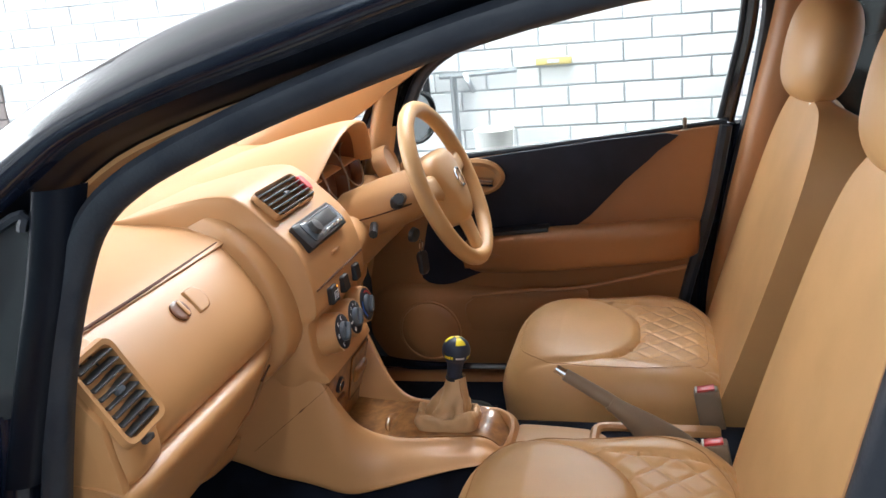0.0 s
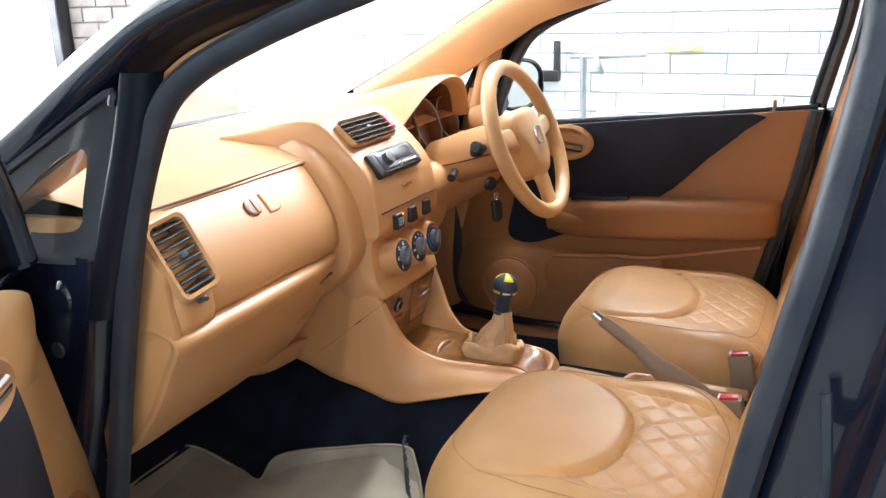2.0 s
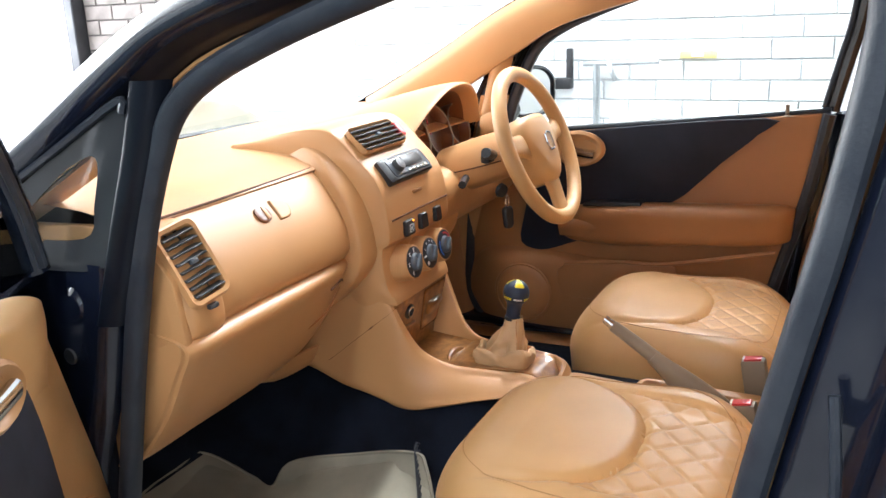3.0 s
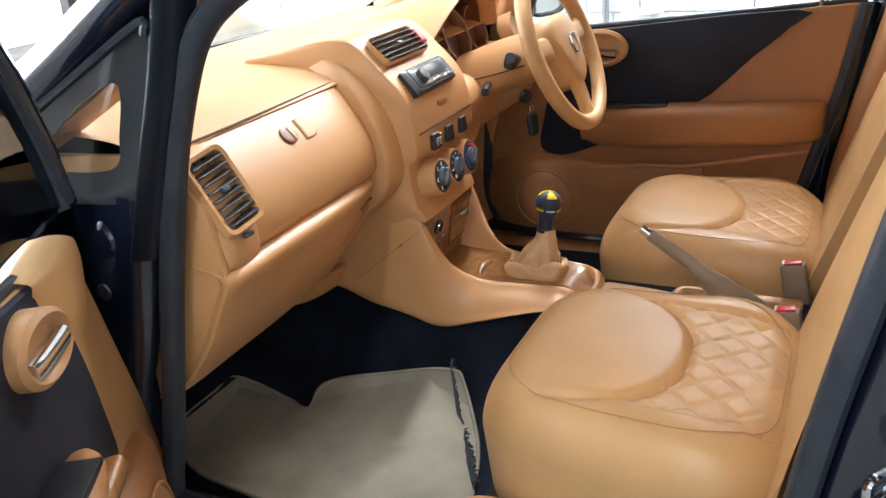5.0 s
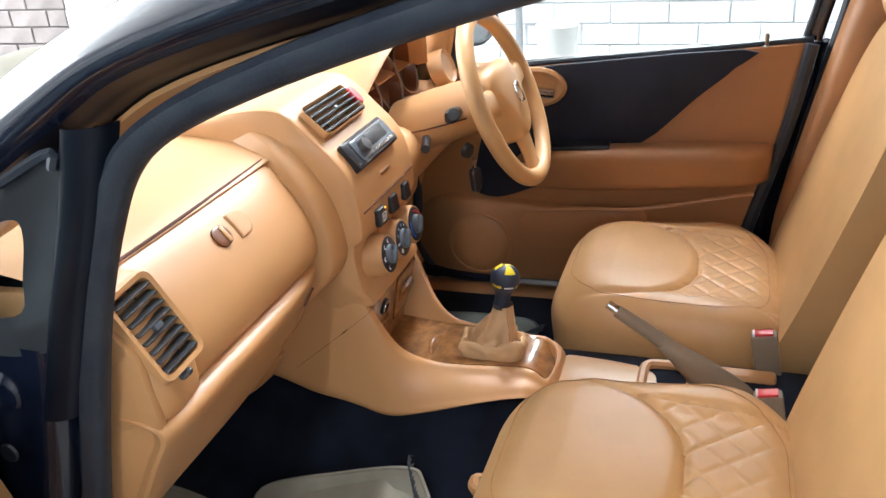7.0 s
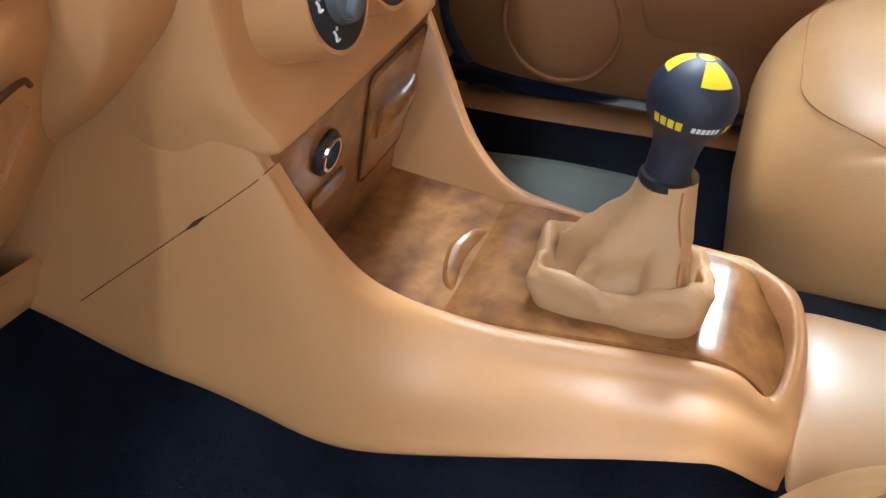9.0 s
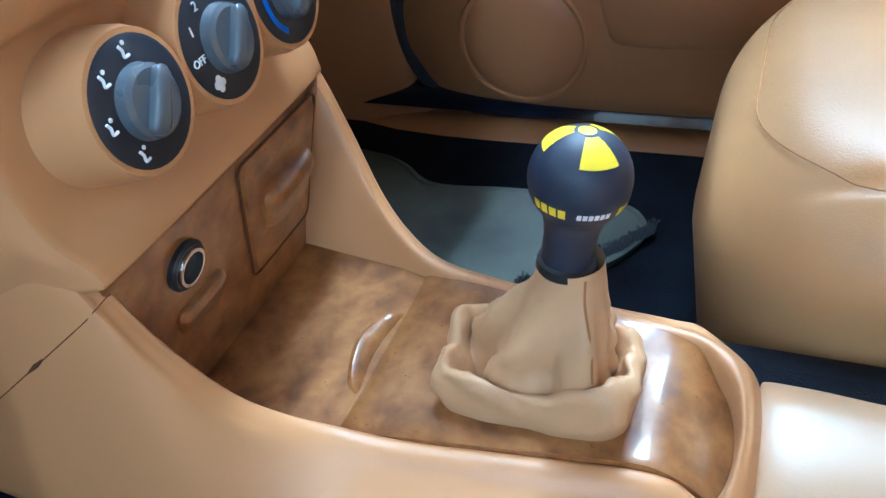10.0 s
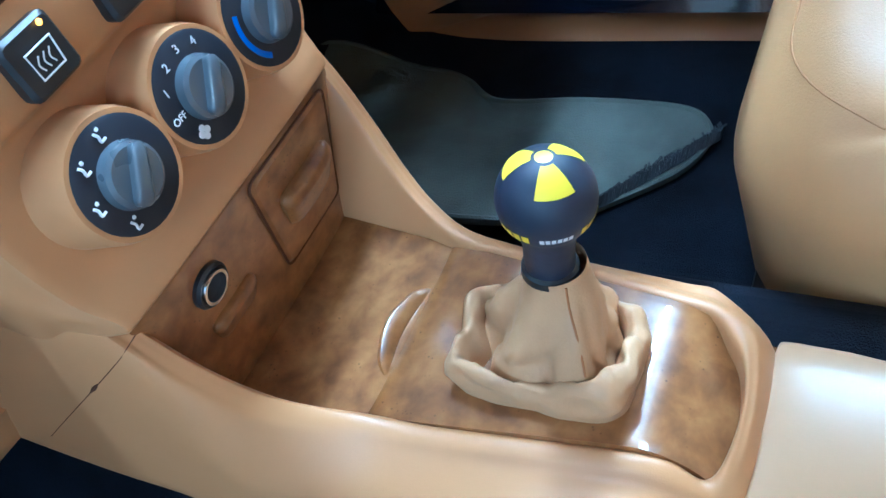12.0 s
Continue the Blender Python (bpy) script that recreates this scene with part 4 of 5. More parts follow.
for k, x in enumerate((-0.072, -0.008, 0.06)):
    sw = part("switch", pad([(q[0], q[1] - 0.017) for q in round_outline(0.018 - 0.002 * k, 0.018 - 0.002 * k, 0.034, 0.004)], lambda u, v_: 0.005, 0.006, Matrix.Translation((x, 0.216, 0.858)) @ Matrix.Rotation(radians(-6), 4, "X") @ pose(0, 0, 0, 90, 0, 0), roll=0.003, rings=8, per=48), MATTE, dash, "black dash switch")
    if k == 0:
        part("heater_symbol", tube([(x - 0.008, 0.2095, 0.850), (x - 0.009, 0.2095, 0.865), (x + 0.009, 0.2095, 0.865), (x + 0.008, 0.2095, 0.850)], 0.0007, 5, True), WHITE, sw, "white rear heater symbol")
        for j in range(3):
            part("heater_wave", tube([(x - 0.004 + j * 0.004, 0.2095, 0.853), (x - 0.0055 + j * 0.004, 0.2095, 0.857), (x - 0.003 + j * 0.004, 0.2095, 0.861)], 0.0005, 5, False, 4), WHITE, sw)
        part("indicator", lathe([(0.0005, 0.0014), (0.0015, 0.0008), (0.0018, 0)], 10, pose(x + 0.009, 0.2105, 0.872, 90, 0, 0)), AMBER, sw, "lit amber indicator")
# heater dials
def dial(x, marks):
    D = Matrix.Translation((x, 0.204, 0.785)) @ Matrix.Rotation(radians(-10), 4, "X") @ pose(0, 0, 0, 90, 0, 0)
    pod = part("dial_pod", lathe([(0.0415, -0.05), (0.0385, -0.008), (0.0365, 0.0), (0.033, 0.0)], 40, D), ORANGE, dash, "tan dial housing")
    face = part("dial_face", lathe([(0.002, 0.002), (0.031, 0.002), (0.0335, 0.0005), (0.0335, -0.01)], 40, D), DIALF, dash, "blue-black heater dial")
    part("dial_knob", lathe([(0.001, 0.010), (0.016, 0.010), (0.0185, 0.008), (0.0195, 0.002)], 32, D), GREYP, face, "grey translucent knob")
    part("knob_grip", pad([(q[0], q[1] - 0.0175) for q in round_outline(0.0055, 0.0045, 0.035, 0.004)], lambda u, v_: 0.0165, -0.004, D @ pose(0, 0, 0, 0, 0, -38), roll=0.003, rings=8, per=40), GREYP, face, "raised grip bar")
    for ch, a, s in marks:
        text(ch, s, D @ Matrix.Translation((0.0262 * math.cos(radians(a)), 0.0262 * math.sin(radians(a)), 0.0022)), WHITE, face)
    return face, D


f2, D2 = dial(-0.006, [("OFF", 185, 0.0062), ("1", 150, 0.0075), ("2", 118, 0.0075), ("3", 88, 0.0075), ("4", 58, 0.0075)])
for k in range(4):
    part("fan_blade", lathe([(0.0003, 0.0008), (0.0022, 0.0006), (0.0024, 0)], 10, D2 @ Matrix.Translation((0.0262 * math.cos(radians(225)), 0.0262 * math.sin(radians(225)), 0.002)) @ pose(0.0026 * math.cos(k * 1.57), 0.0026 * math.sin(k * 1.57), 0)), WHITE, f2, "white fan symbol")
f1, D1 = dial(-0.079, [])
for a in (130, 180, 232, 85):
    c = Matrix.Translation((0.0262 * math.cos(radians(a)), 0.0262 * math.sin(radians(a)), 0.0025))
    part("airflow_symbol", tube([(-0.0025, 0.003, 0), (-0.001, 0.0, 0), (-0.0015, -0.003, 0), (0.002, -0.003, 0)], 0.0009, 5, False, 3), WHITE, f1, M=D1 @ c)
    part("airflow_dot", lathe([(0.0002, 0.0006), (0.0012, 0.0004), (0.0013, 0)], 8, D1 @ c @ pose(0.001, 0.0035, 0)), WHITE, f1)
f3, D3 = dial(0.066, [])
for nm, a0, a1, m_ in (("cold_arc", 150, 235, BLUEP), ("hot_arc", 20, 95, RED)):
    part(nm, grid([[(r * math.cos(radians(lerp(a0, a1, k / 16))), r * math.sin(radians(lerp(a0, a1, k / 16))), 0.0026) for k in range(17)] for r in (0.0245, 0.0285)]), m_, f3, "coloured temperature arc", M=D3)

# instrument binnacle
FR = (0, 0.5, 0.82, 0.96, 1.0, 0.98, 0.90, 0.74, 0.52, 0.26, 0)


def hood(y, xr, xl, zt, zb):
    return [(lerp(xr, xl, k / 10), y - 0.03 * FR[k], zb + (zt - zb) * FR[k]) for k in range(11)]


part("instrument_hood", skin([hood(0.70, 0.62, 0.18, 1.03, 1.02), hood(0.58, 0.60, 0.14, 1.065, 1.02), hood(0.46, 0.58, 0.12, 1.095, 1.015), hood(0.38, 0.575, 0.12, 1.112, 1.005), hood(0.335, 0.57, 0.125, 1.115, 0.995), hood(0.332, 0.56, 0.135, 1.106, 0.993), hood(0.37, 0.555, 0.15, 1.095, 0.985), hood(0.46, 0.55, 0.17, 1.07, 0.96)], 3, 5), ORANGE, dash, "tan hood over the instruments")
part("hood_lining", skin([hood(0.372, 0.553, 0.152, 1.092, 0.983), hood(0.45, 0.55, 0.17, 1.07, 0.95)], 3, 3), BROWNG, dash, "brown lining of the instrument hood")
part("instrument_back", prism([(0.16, 0.89), (0.56, 0.89), (0.56, 1.03), (0.48, 1.075), (0.36, 1.07), (0.20, 1.0)], 0.44, 0.46, "y"), BROWNG, dash, "brown instrument panel")
for gx, gr in ((0.255, 0.060), (0.375, 0.070), (0.495, 0.060)):
    gm = Matrix.Translation((gx, 0.385, 0.985)) @ Matrix.Rotation(radians(-18), 4, "X") @ pose(0, 0, 0, 90, 0, 0)
    gg = part("gauge", lathe([(gr * 0.2, -0.004), (gr * 0.85, -0.004), (gr * 0.92, 0.02), (gr, 0.026), (gr, -0.02)], 36, gm), BROWNG, dash, "brown-rimmed round gauge")
    part("gauge_ring", tube([(gr * 0.96 * math.cos(a), gr * 0.96 * math.sin(a), 0.0262) for a in [k * math.pi / 16 for k in range(32)]], 0.0022, 6, True), TAUPE, gg, "pale gauge ring", M=gm)
    part("gauge_needle", box(0, gr * 0.3, 0.0, 0.003, gr * 0.7, 0.002), RED, gg, M=gm)
part("cluster_surround", skin([[(x, 0.39, z + 0.015), (x, 0.33, z + 0.012), (x, 0.29, z - 0.02), (x, 0.30, z - 0.06), (x, 0.36, z - 0.08)] for x, z in ((0.13, 0.925), (0.20, 0.905), (0.37, 0.89), (0.52, 0.90), (0.60, 0.925))], 4, 5), ORANGE, dash, "tan cluster surround")
part("driver_panel", skin([[(x, 0.36 + k, 0.925), (x, 0.29 + k, 0.915), (x, 0.26 + k, 0.89), (x, 0.255 + k, 0.85), (x, 0.275 + k, 0.80), (x, 0.33 + k, 0.755), (x, 0.42 + k, 0.74)] for x, k in ((0.135, 0.03), (0.16, 0), (0.3, 0), (0.5, 0), (0.66, 0.0), (0.69, 0.03))], 4, 5), ORANGE, dash, "tan panel below the instruments")
part("driver_vent", lathe([(0.004, 0.0), (0.035, 0.002), (0.042, 0.008), (0.046, 0.0), (0.046, -0.03)], 30, pose(0.62, 0.30, 0.97, 70, 0, 0)), ORANGE, dash, "round tan vent")
part("console_cheek", skin([[(x, 0.30, 0.86), (x, 0.27, 0.80), (x, 0.30, 0.74), (x, 0.36, 0.70)] for x in (0.13, 0.2, 0.28)], 3, 4), ORANGE, dash)
part("dash_bulkhead", box(0, 0.80, 0.80, 1.36, 0.02, 0.36), CARPET, dash, "dark padding behind the dashboard")

# ---------------------------------------------------------------- steering
WC = V((0.357, 0.082, 0.968))
wheel_M = Matrix.Translation(WC) @ Matrix.Rotation(radians(-22), 4, "X") @ pose(0, 0, 0, 90, 0, 0)
sw_ = thing("steering_wheel", "tan leather-wrapped three-spoke steering wheel", "steering wheel", at=WC)
part("rim", tube([(0.183 * math.cos(a), 0.183 * math.sin(a), 0.0) for a in [k * math.pi / 32 for k in range(64)]], 0.0185, 12, True), LEATHER, sw_, "tan leather rim", M=wheel_M)
part("airbag_cover", pad([(q[0], q[1] - 0.098) for q in round_outline(0.062, 0.098, 0.175, 0.05)], lambda u, v_: 0.030 - 2.0 * u * u - 1.2 * v_ * v_, 0.04, wheel_M, roll=0.02, rings=16, per=80), LEATHER, sw_, "tan airbag cover")
for a0, w0 in ((8, 0.024), (172, 0.024), (270, 0.034)):
    ca, sa = math.cos(radians(a0)), math.sin(radians(a0))
    part("spoke", skin([[(ca * r - sa * e * w_, sa * r + ca * e * w_, z + 0.006 * (1 - e * e)) for e in (-1, -0.5, 0.5, 1)] + [(ca * r - sa * e * w_, sa * r + ca * e * w_, z - 0.012) for e in (1, -1)] for r, w_, z in ((0.05, w0 * 1.4, 0.0), (0.10, w0, 0.004), (0.15, w0 * 0.9, 0.002), (0.18, w0 * 1.1, 0.0))], 3, 4, True, False, True), LEATHER, sw_, "tan spoke", M=wheel_M)
part("badge", tube([(-0.016, 0.020, 0.0), (-0.014, -0.016, 0.0), (-0.005, -0.019, 0.0), (0.005, -0.019, 0.0), (0.014, -0.016, 0.0), (0.016, 0.020, 0.0)], 0.0028, 8, True, 2), CHROME, sw_, "chrome emblem", M=wheel_M @ pose(0, 0.0, 0.031))
col = thing("steering_column", "tan steering column shroud with black stalks", "steering column", at=(0.357, 0.2, 0.9))
part("shroud", skin([[(0.357 + w_ * math.cos(a), y, z + h * math.sin(a)) for a in [k * math.pi / 5 for k in range(10)]] for y, z, w_, h in ((0.12, 0.955, 0.06, 0.05), (0.16, 0.945, 0.072, 0.06), (0.24, 0.92, 0.08, 0.065), (0.34, 0.885, 0.08, 0.065))], 3, 4, True, False, True), ORANGE, col, "tan column shroud")
part("shroud_seam", tube([(0.28, 0.15, 0.94), (0.275, 0.22, 0.92), (0.274, 0.30, 0.90)], 0.002, 6, False, 3), DEEP, col)
for x1, z1, lab in ((0.19, 0.975, "black wiper stalk"), (0.52, 0.975, "black light stalk")):
    st = part("stalk", tube([(0.357, 0.18, 0.95), ((0.357 + x1) / 2, 0.17, 0.955), (x1, 0.15, z1)], 0.009, 10, False, 5, radii=[0.007, 0.008, 0.012, 0.014, 0.012]), MATTE, col, lab)
    part("stalk_boot", box(lerp(0.357, x1, 0.55), 0.178, 0.950, 0.045, 0.026, 0.028), MATTE, col, bevel=0.01)
part("lower_stalk", tube([(0.27, 0.24, 0.895), (0.215, 0.225, 0.890)], 0.010, 8), MATTE, col, "black tilt lever")
part("ignition", lathe([(0.004, 0.012), (0.016, 0.01), (0.018, 0.0)], 18, pose(0.295, 0.16, 0.865, 100, 0, -20)), MATTE, col)
keys = thing("key_fob", "black key fob with ring hanging from the ignition", "key", at=(0.295, 0.15, 0.83))
part("fob", pad([(q[0], q[1] - 0.03) for q in round_outline(0.014, 0.016, 0.055, 0.01)], lambda u, v_: 0.006, 0.006, pose(0.295, 0.14, 0.80, 85, 0, -20), roll=0.004, rings=6, per=40), MATTE, keys, "black fob")
part("ring", tube([(0.295 + 0.012 * math.cos(a), 0.142, 0.838 + 0.014 * math.sin(a)) for a in [k * math.pi / 8 for k in range(16)]], 0.0015, 6, True), CHROME, keys)


# ---------------------------------------------------------------- centre console
con = thing("centre_console", "tan moulded console with glossy burr walnut tray", "console", at=(0, 0.05, 0.45))
# side walls: top edge dips from the stack to the lever, bottom edge waves over the carpet
EDGE = [(0.58, 0.80, 0.57), (0.44, 0.82, 0.55), (0.36, 0.81, 0.518), (0.30, 0.785, 0.503), (0.262, 0.745, 0.492), (0.235, 0.695, 0.482), (0.215, 0.651, 0.477), (0.193, 0.608, 0.476), (0.17, 0.583, 0.480), (0.14, 0.567, 0.488), (0.10, 0.561, 0.499), (0.05, 0.560, 0.514), (0.0, 0.559, 0.526), (-0.038, 0.558, 0.532), (-0.060, 0.552, 0.53)]


def con_half(y):
    return float(np.interp(y, [-0.095, -0.06, -0.04, 0.0, 0.05, 0.09, 0.14, 0.17, 0.20, 0.225, 0.30, 0.45], [0.050, 0.052, 0.054, 0.059, 0.066, 0.071, 0.077, 0.088, 0.103, 0.116, 0.119, 0.124]))


def tray_half(y):
    """Half-width of the tray floor, where the slanted inner walls meet it."""
    return min(con_half(y), float(np.interp(y, [0.13, 0.26], [0.078, 0.093])))


def con_foot(y):
    """How far the outer wall stands from the middle at its foot."""
    return float(np.interp(y, [-0.10, -0.03, 0.05, 0.15, 0.30, 0.45], [0.108, 0.128, 0.140, 0.149, 0.155, 0.168]))


TAIL = [(-0.052, -0.077, 0.538, 0.500, -0.100, -0.100), (-0.040, -0.086, 0.541, 0.505, -0.066, -0.105), (-0.008, -0.090, 0.547, 0.505, -0.010, -0.107), (0.022, -0.085, 0.553, 0.505, 0.034, -0.105), (0.038, -0.074, 0.556, 0.500, 0.064, -0.098)]
RIM = [(-con_half(y), y, zt, zb, -con_foot(y), y) for y, zt, zb in EDGE] + TAIL + [(con_half(y), y, max(zt, 0.556), zb, min(con_foot(y), con_half(y) + 0.034), y) for y, zt, zb in EDGE[::-1]]
rows = []
for x, y, zt, zb, fx, fy in RIM:
    inw, out = V((x, y, 0)), V((fx, fy, 0))
    d_, L_ = (out - inw).normalized(), (out - inw).length
    d0 = tray_half(y) - abs(x) if y > 0.1 else 0.0
    z0 = min(0.535, zt - 0.025)
    lip = min(1.0, L_ / 0.045)
    rows.append([(*(inw + d_ * dx).xy, z) for dx, z in ((d0 - 0.002, z0), (d0 * 0.25 + 0.0005, lerp(zt, z0, 0.25) - 0.002), (0.004 * lip, zt - 0.002), (0.009 * lip, zt), (0.016 * lip, zt - 0.002), (0.025 * lip, zt - 0.010 * lip), (lerp(0.030 * lip, L_, 0.45), lerp(zt, zb, 0.42)), (lerp(0.032 * lip, L_, 0.85), lerp(zt, zb, 0.78)), (L_, zb), (L_ * 0.5, zb - 0.01))])
rim_bm = skin(rows, 4, 5)
rim_tree = BVHTree.FromBMesh(rim_bm)


def on_side(y, z):
    """Point of the console's passenger side at that place along it and height."""
    hit = rim_tree.ray_cast(V((-0.5, y, z)), V((1, 0, 0)))[0]
    return hit if hit is not None else V((-con_foot(y), y, z))


part("console_rim", rim_bm, ORANGE, con, "tan moulded console wall with rounded rim")
part("joint_line", tube([V((-0.1275, 0.2235, 0.698))] + [on_side(lerp(0.238, 0.385, k / 14), lerp(0.684, 0.566, k / 14)) for k in range(15)], 0.0004, 6), DEEP, con, "dark joint in the console side")
part("joint_chip", tube([on_side(0.274, 0.6555), on_side(0.281, 0.6497), on_side(0.289, 0.643)], 0.003, 6, radii=[0.0006, 0.0018, 0.0005]), DEEP, con, "dark chip in the joint")
US = (-1.0, -0.85, -0.5, 0.0, 0.5, 0.85, 1.0)


def across(u, y, z):
    return (u * (tray_half(y) + 0.003), y, z + 0.003 * u ** 6)


part("walnut_tray", skin([[across(u, 0.268, 0.549), across(u, 0.20, 0.546), across(u, 0.146, 0.546)] for u in US], 4, 4, thick=-0.006), WOOD, con, "glossy burr walnut tray floor")
part("walnut_plate", skin([[across(u, 0.1435, 0.546), across(u, 0.141, 0.5505), across(u, 0.12, 0.552), across(u, 0.03, 0.553), across(u, -0.03, 0.553), across(u, -0.050, 0.549), across(u, -0.066, 0.539), across(u, -0.080 - 0.010 * (1 - u * u), 0.525), (u * 0.06, -0.099 - 0.006 * (1 - u * u), 0.515)] for u in US], 4, 4, thick=-0.004), WOOD, con, "glossy burr walnut lever plate")
part("tray_grip", tube([(-0.044, 0.147, 0.549), (-0.030, 0.155, 0.553), (-0.002, 0.160, 0.555), (0.026, 0.155, 0.553), (0.040, 0.147, 0.549)], 0.006, 10, False, 5, 0.7, radii=[0.002, 0.0065, 0.0085, 0.0065, 0.002]), WOOD, con, "walnut finger ridge")


# upright walnut panel with lighter socket and ashtray: wider towards its top
def wp(u):
    e = 0.004 * abs(u) ** 10
    return [(u * 0.093, 0.260, 0.545), (u * 0.104, 0.248 + e, 0.60), (u * 0.116, 0.2363 + e, 0.65), (u * 0.1245, 0.2272 + e * 1.5, 0.688), (u * 0.126, 0.2240 + e * 3, 0.702), (u * 0.124, 0.232, 0.711)]


part("walnut_panel", skin([wp(u) for u in (-1, -0.96, -0.85, -0.5, 0, 0.5, 0.85, 0.96, 1)], 4, 5), WOOD, con, "glossy burr walnut upright panel")
LT = Matrix.Translation((-0.064, 0.2325, 0.665)) @ Matrix.Rotation(radians(13), 4, "X") @ pose(0, 0, 0, 90, 0, 0)
ltr = part("lighter_socket", lathe([(0.0165, -0.004), (0.0168, 0.003), (0.0150, 0.005), (0.0125, 0.004), (0.0120, -0.012)], 32, LT, cap=False), MATTE, con, "black power socket")
part("socket_ring", lathe([(0.0130, 0.0040), (0.0126, 0.0068), (0.0104, 0.0068), (0.0100, -0.01)], 32, LT, cap=False), CHROME, ltr, "chrome ring of the socket")
# Shallow black disc over the panel stands for the dark inside of the socket.
part("socket_well", lathe([(0.0108, 0.0022), (0.009, 0.0012), (0.0005, 0.0010)], 20, LT), FRINGE, ltr, "black disc for the shade inside the socket")
AS = Matrix.Translation((0.052, 0.2385, 0.640)) @ Matrix.Rotation(radians(13), 4, "X") @ pose(0, 0, 0, 90, 0, 0)
ash = part("ashtray_door", pad([(q[0], q[1] - 0.050) for q in round_outline(0.041, 0.052, 0.104, 0.007)], lambda u, v_: 0.0032 + 0.35 * max(0, 0.03 - abs(v_)) * max(0, 0.03 - abs(v_)), 0.004, AS, roll=0.003, rings=16, per=110), WOOD, con, "walnut ashtray door")
part("ashtray_gap", tube([tuple(AS @ V((q[0] * 1.015, (q[1] - 0.050) * 1.015, 0.0012))) for q in round_outline(0.041, 0.052, 0.104, 0.007, 4)], 0.0010, 6, True), DEEP, con, "dark gap round the ashtray")
part("ashtray_grip", pad([(q[0] + 0.002, q[1] - 0.016) for q in round_outline(0.030, 0.034, 0.036, 0.007)], lambda u, v_: 0.016 - 0.20 * abs(v_ - 0.010) - 3.0 * u * u, -0.002, AS, roll=0.005, rings=12, per=70), WOOD, ash, "raised walnut grip")
# raised flute below the socket
part("panel_rib", pad([(q[0], q[1] - 0.011) for q in round_outline(0.023, 0.026, 0.022, 0.006)], lambda u, v_: 0.0065 - 0.16 * abs(v_ - 0.004), 0.002, Matrix.Translation((-0.052, 0.2425, 0.6225)) @ Matrix.Rotation(radians(13), 4, "X") @ pose(0, 0, 0, 90, 0, 0), roll=0.004, rings=10, per=60), WOOD, con, "raised walnut flute below the socket")
# rear console with lever slot; its base colour is paled to stand for overhead glare
part("rear_console", skin([[(-0.118 - w_, y, z - 0.10), (-0.112 - w_, y, z - 0.040), (-0.100 - w_, y, z - 0.017), (-0.076, y, z - 0.004), (-0.03, y - b_, z + 0.001), (0.020, y, z), (0.056 + w_, y, z - 0.006), (0.074 + w_, y, z - 0.024), (0.086 + w_, y, z - 0.10)]
                            for y, z, w_, b_ in ((-0.0985, 0.520, -0.004, 0.004), (-0.1000, 0.5265, -0.002, 0.004), (-0.104, 0.5285, 0.0, 0.004), (-0.122, 0.529, 0.0, 0.003), (-0.16, 0.527, 0.001, 0), (-0.22, 0.524, 0.003, 0), (-0.30, 0.520, 0.006, 0), (-0.42, 0.506, 0.01, 0), (-0.60, 0.500, 0.01, 0))], 4, 4), mat("glare_paled_console_vinyl", (0.66, 0.43, 0.24), 0.30, var=0.05, bump=0.12, dist=0.0006), con, "tan rear console, paled in colour for the glare on it")
part("cup_recess", tube([(-0.05, -0.265, 0.526), (-0.05, -0.335, 0.522), (0.0, -0.345, 0.522), (0.052, -0.335, 0.522), (0.052, -0.265, 0.526), (0.0, -0.255, 0.527)], 0.010, 8, True, 4), ORANGE, con, "tan raised rim of the lever slot")
part("lever_slot", box(0, -0.40, 0.510, 0.05, 0.14, 0.02), DEEP, con, bevel=0.004)
part("slot_rail", box(-0.048, -0.415, 0.520, 0.03, 0.16, 0.03), ORANGE, con, bevel=0.008)
part("slot_rail", box(0.048, -0.415, 0.520, 0.03, 0.16, 0.03), ORANGE, con, bevel=0.008)

# gear lever
gl = thing("gear_lever", "blue-black round gear knob on a tan leather boot", "gear lever", at=(0, 0.02, 0.575))
KM = Matrix.Translation((0.002, 0.006, 0.7125)) @ Matrix.Rotation(radians(4), 4, "Y") @ Matrix.Rotation(radians(8), 4, "X")
prof = [(0.0142, -0.058), (0.0150, -0.056), (0.0152, -0.036), (0.0165, -0.028)] + [(0.0282 * math.cos(radians(a)), 0.0282 * math.sin(radians(a))) for a in range(-48, 90, 6)] + [(0.0008, 0.0282)]
knob = part("knob", lathe(prof, 40, KM), KNOB, gl, "matt blue-black ball knob")
R1 = 0.02845


def on_ball(lat, lon):
    return (R1 * math.cos(lat) * math.cos(lon), R1 * math.cos(lat) * math.sin(lon), R1 * math.sin(lat))


part("knob_centre", grid([[on_ball(radians(90 - a), k * math.pi / 12) for k in range(24)] for a in (1, 4, 7.5, 10)], True, False, True), YELLOW, knob, "yellow centre of the symbol", M=KM)
for k in range(3):
    c0 = radians(-145 + 120 * k)
    part("knob_blade", grid([[on_ball(radians(90 - a), c0 + radians(29) * (j / 5 - 1)) for j in range(11)] for a in (14, 24, 34, 44, 52)]), YELLOW, knob, "yellow blade of the symbol", M=KM)
for lo, span, m_, bars in ((-222, 44, YELLOW, 4), (-168, 40, WHITE, 6), (-118, 44, YELLOW, 4)):
    for j in range(bars):
        l0, l1 = radians(lo + span * j / bars), radians(lo + span * (j + 0.78) / bars)
        h = 6.5 if m_ is YELLOW else 4
        part("knob_bar", grid([[on_ball(radians(la), lerp(l0, l1, t / 3)) for t in range(4)] for la in (-17 - h, -17, -17 + h)]), m_, knob, M=KM)
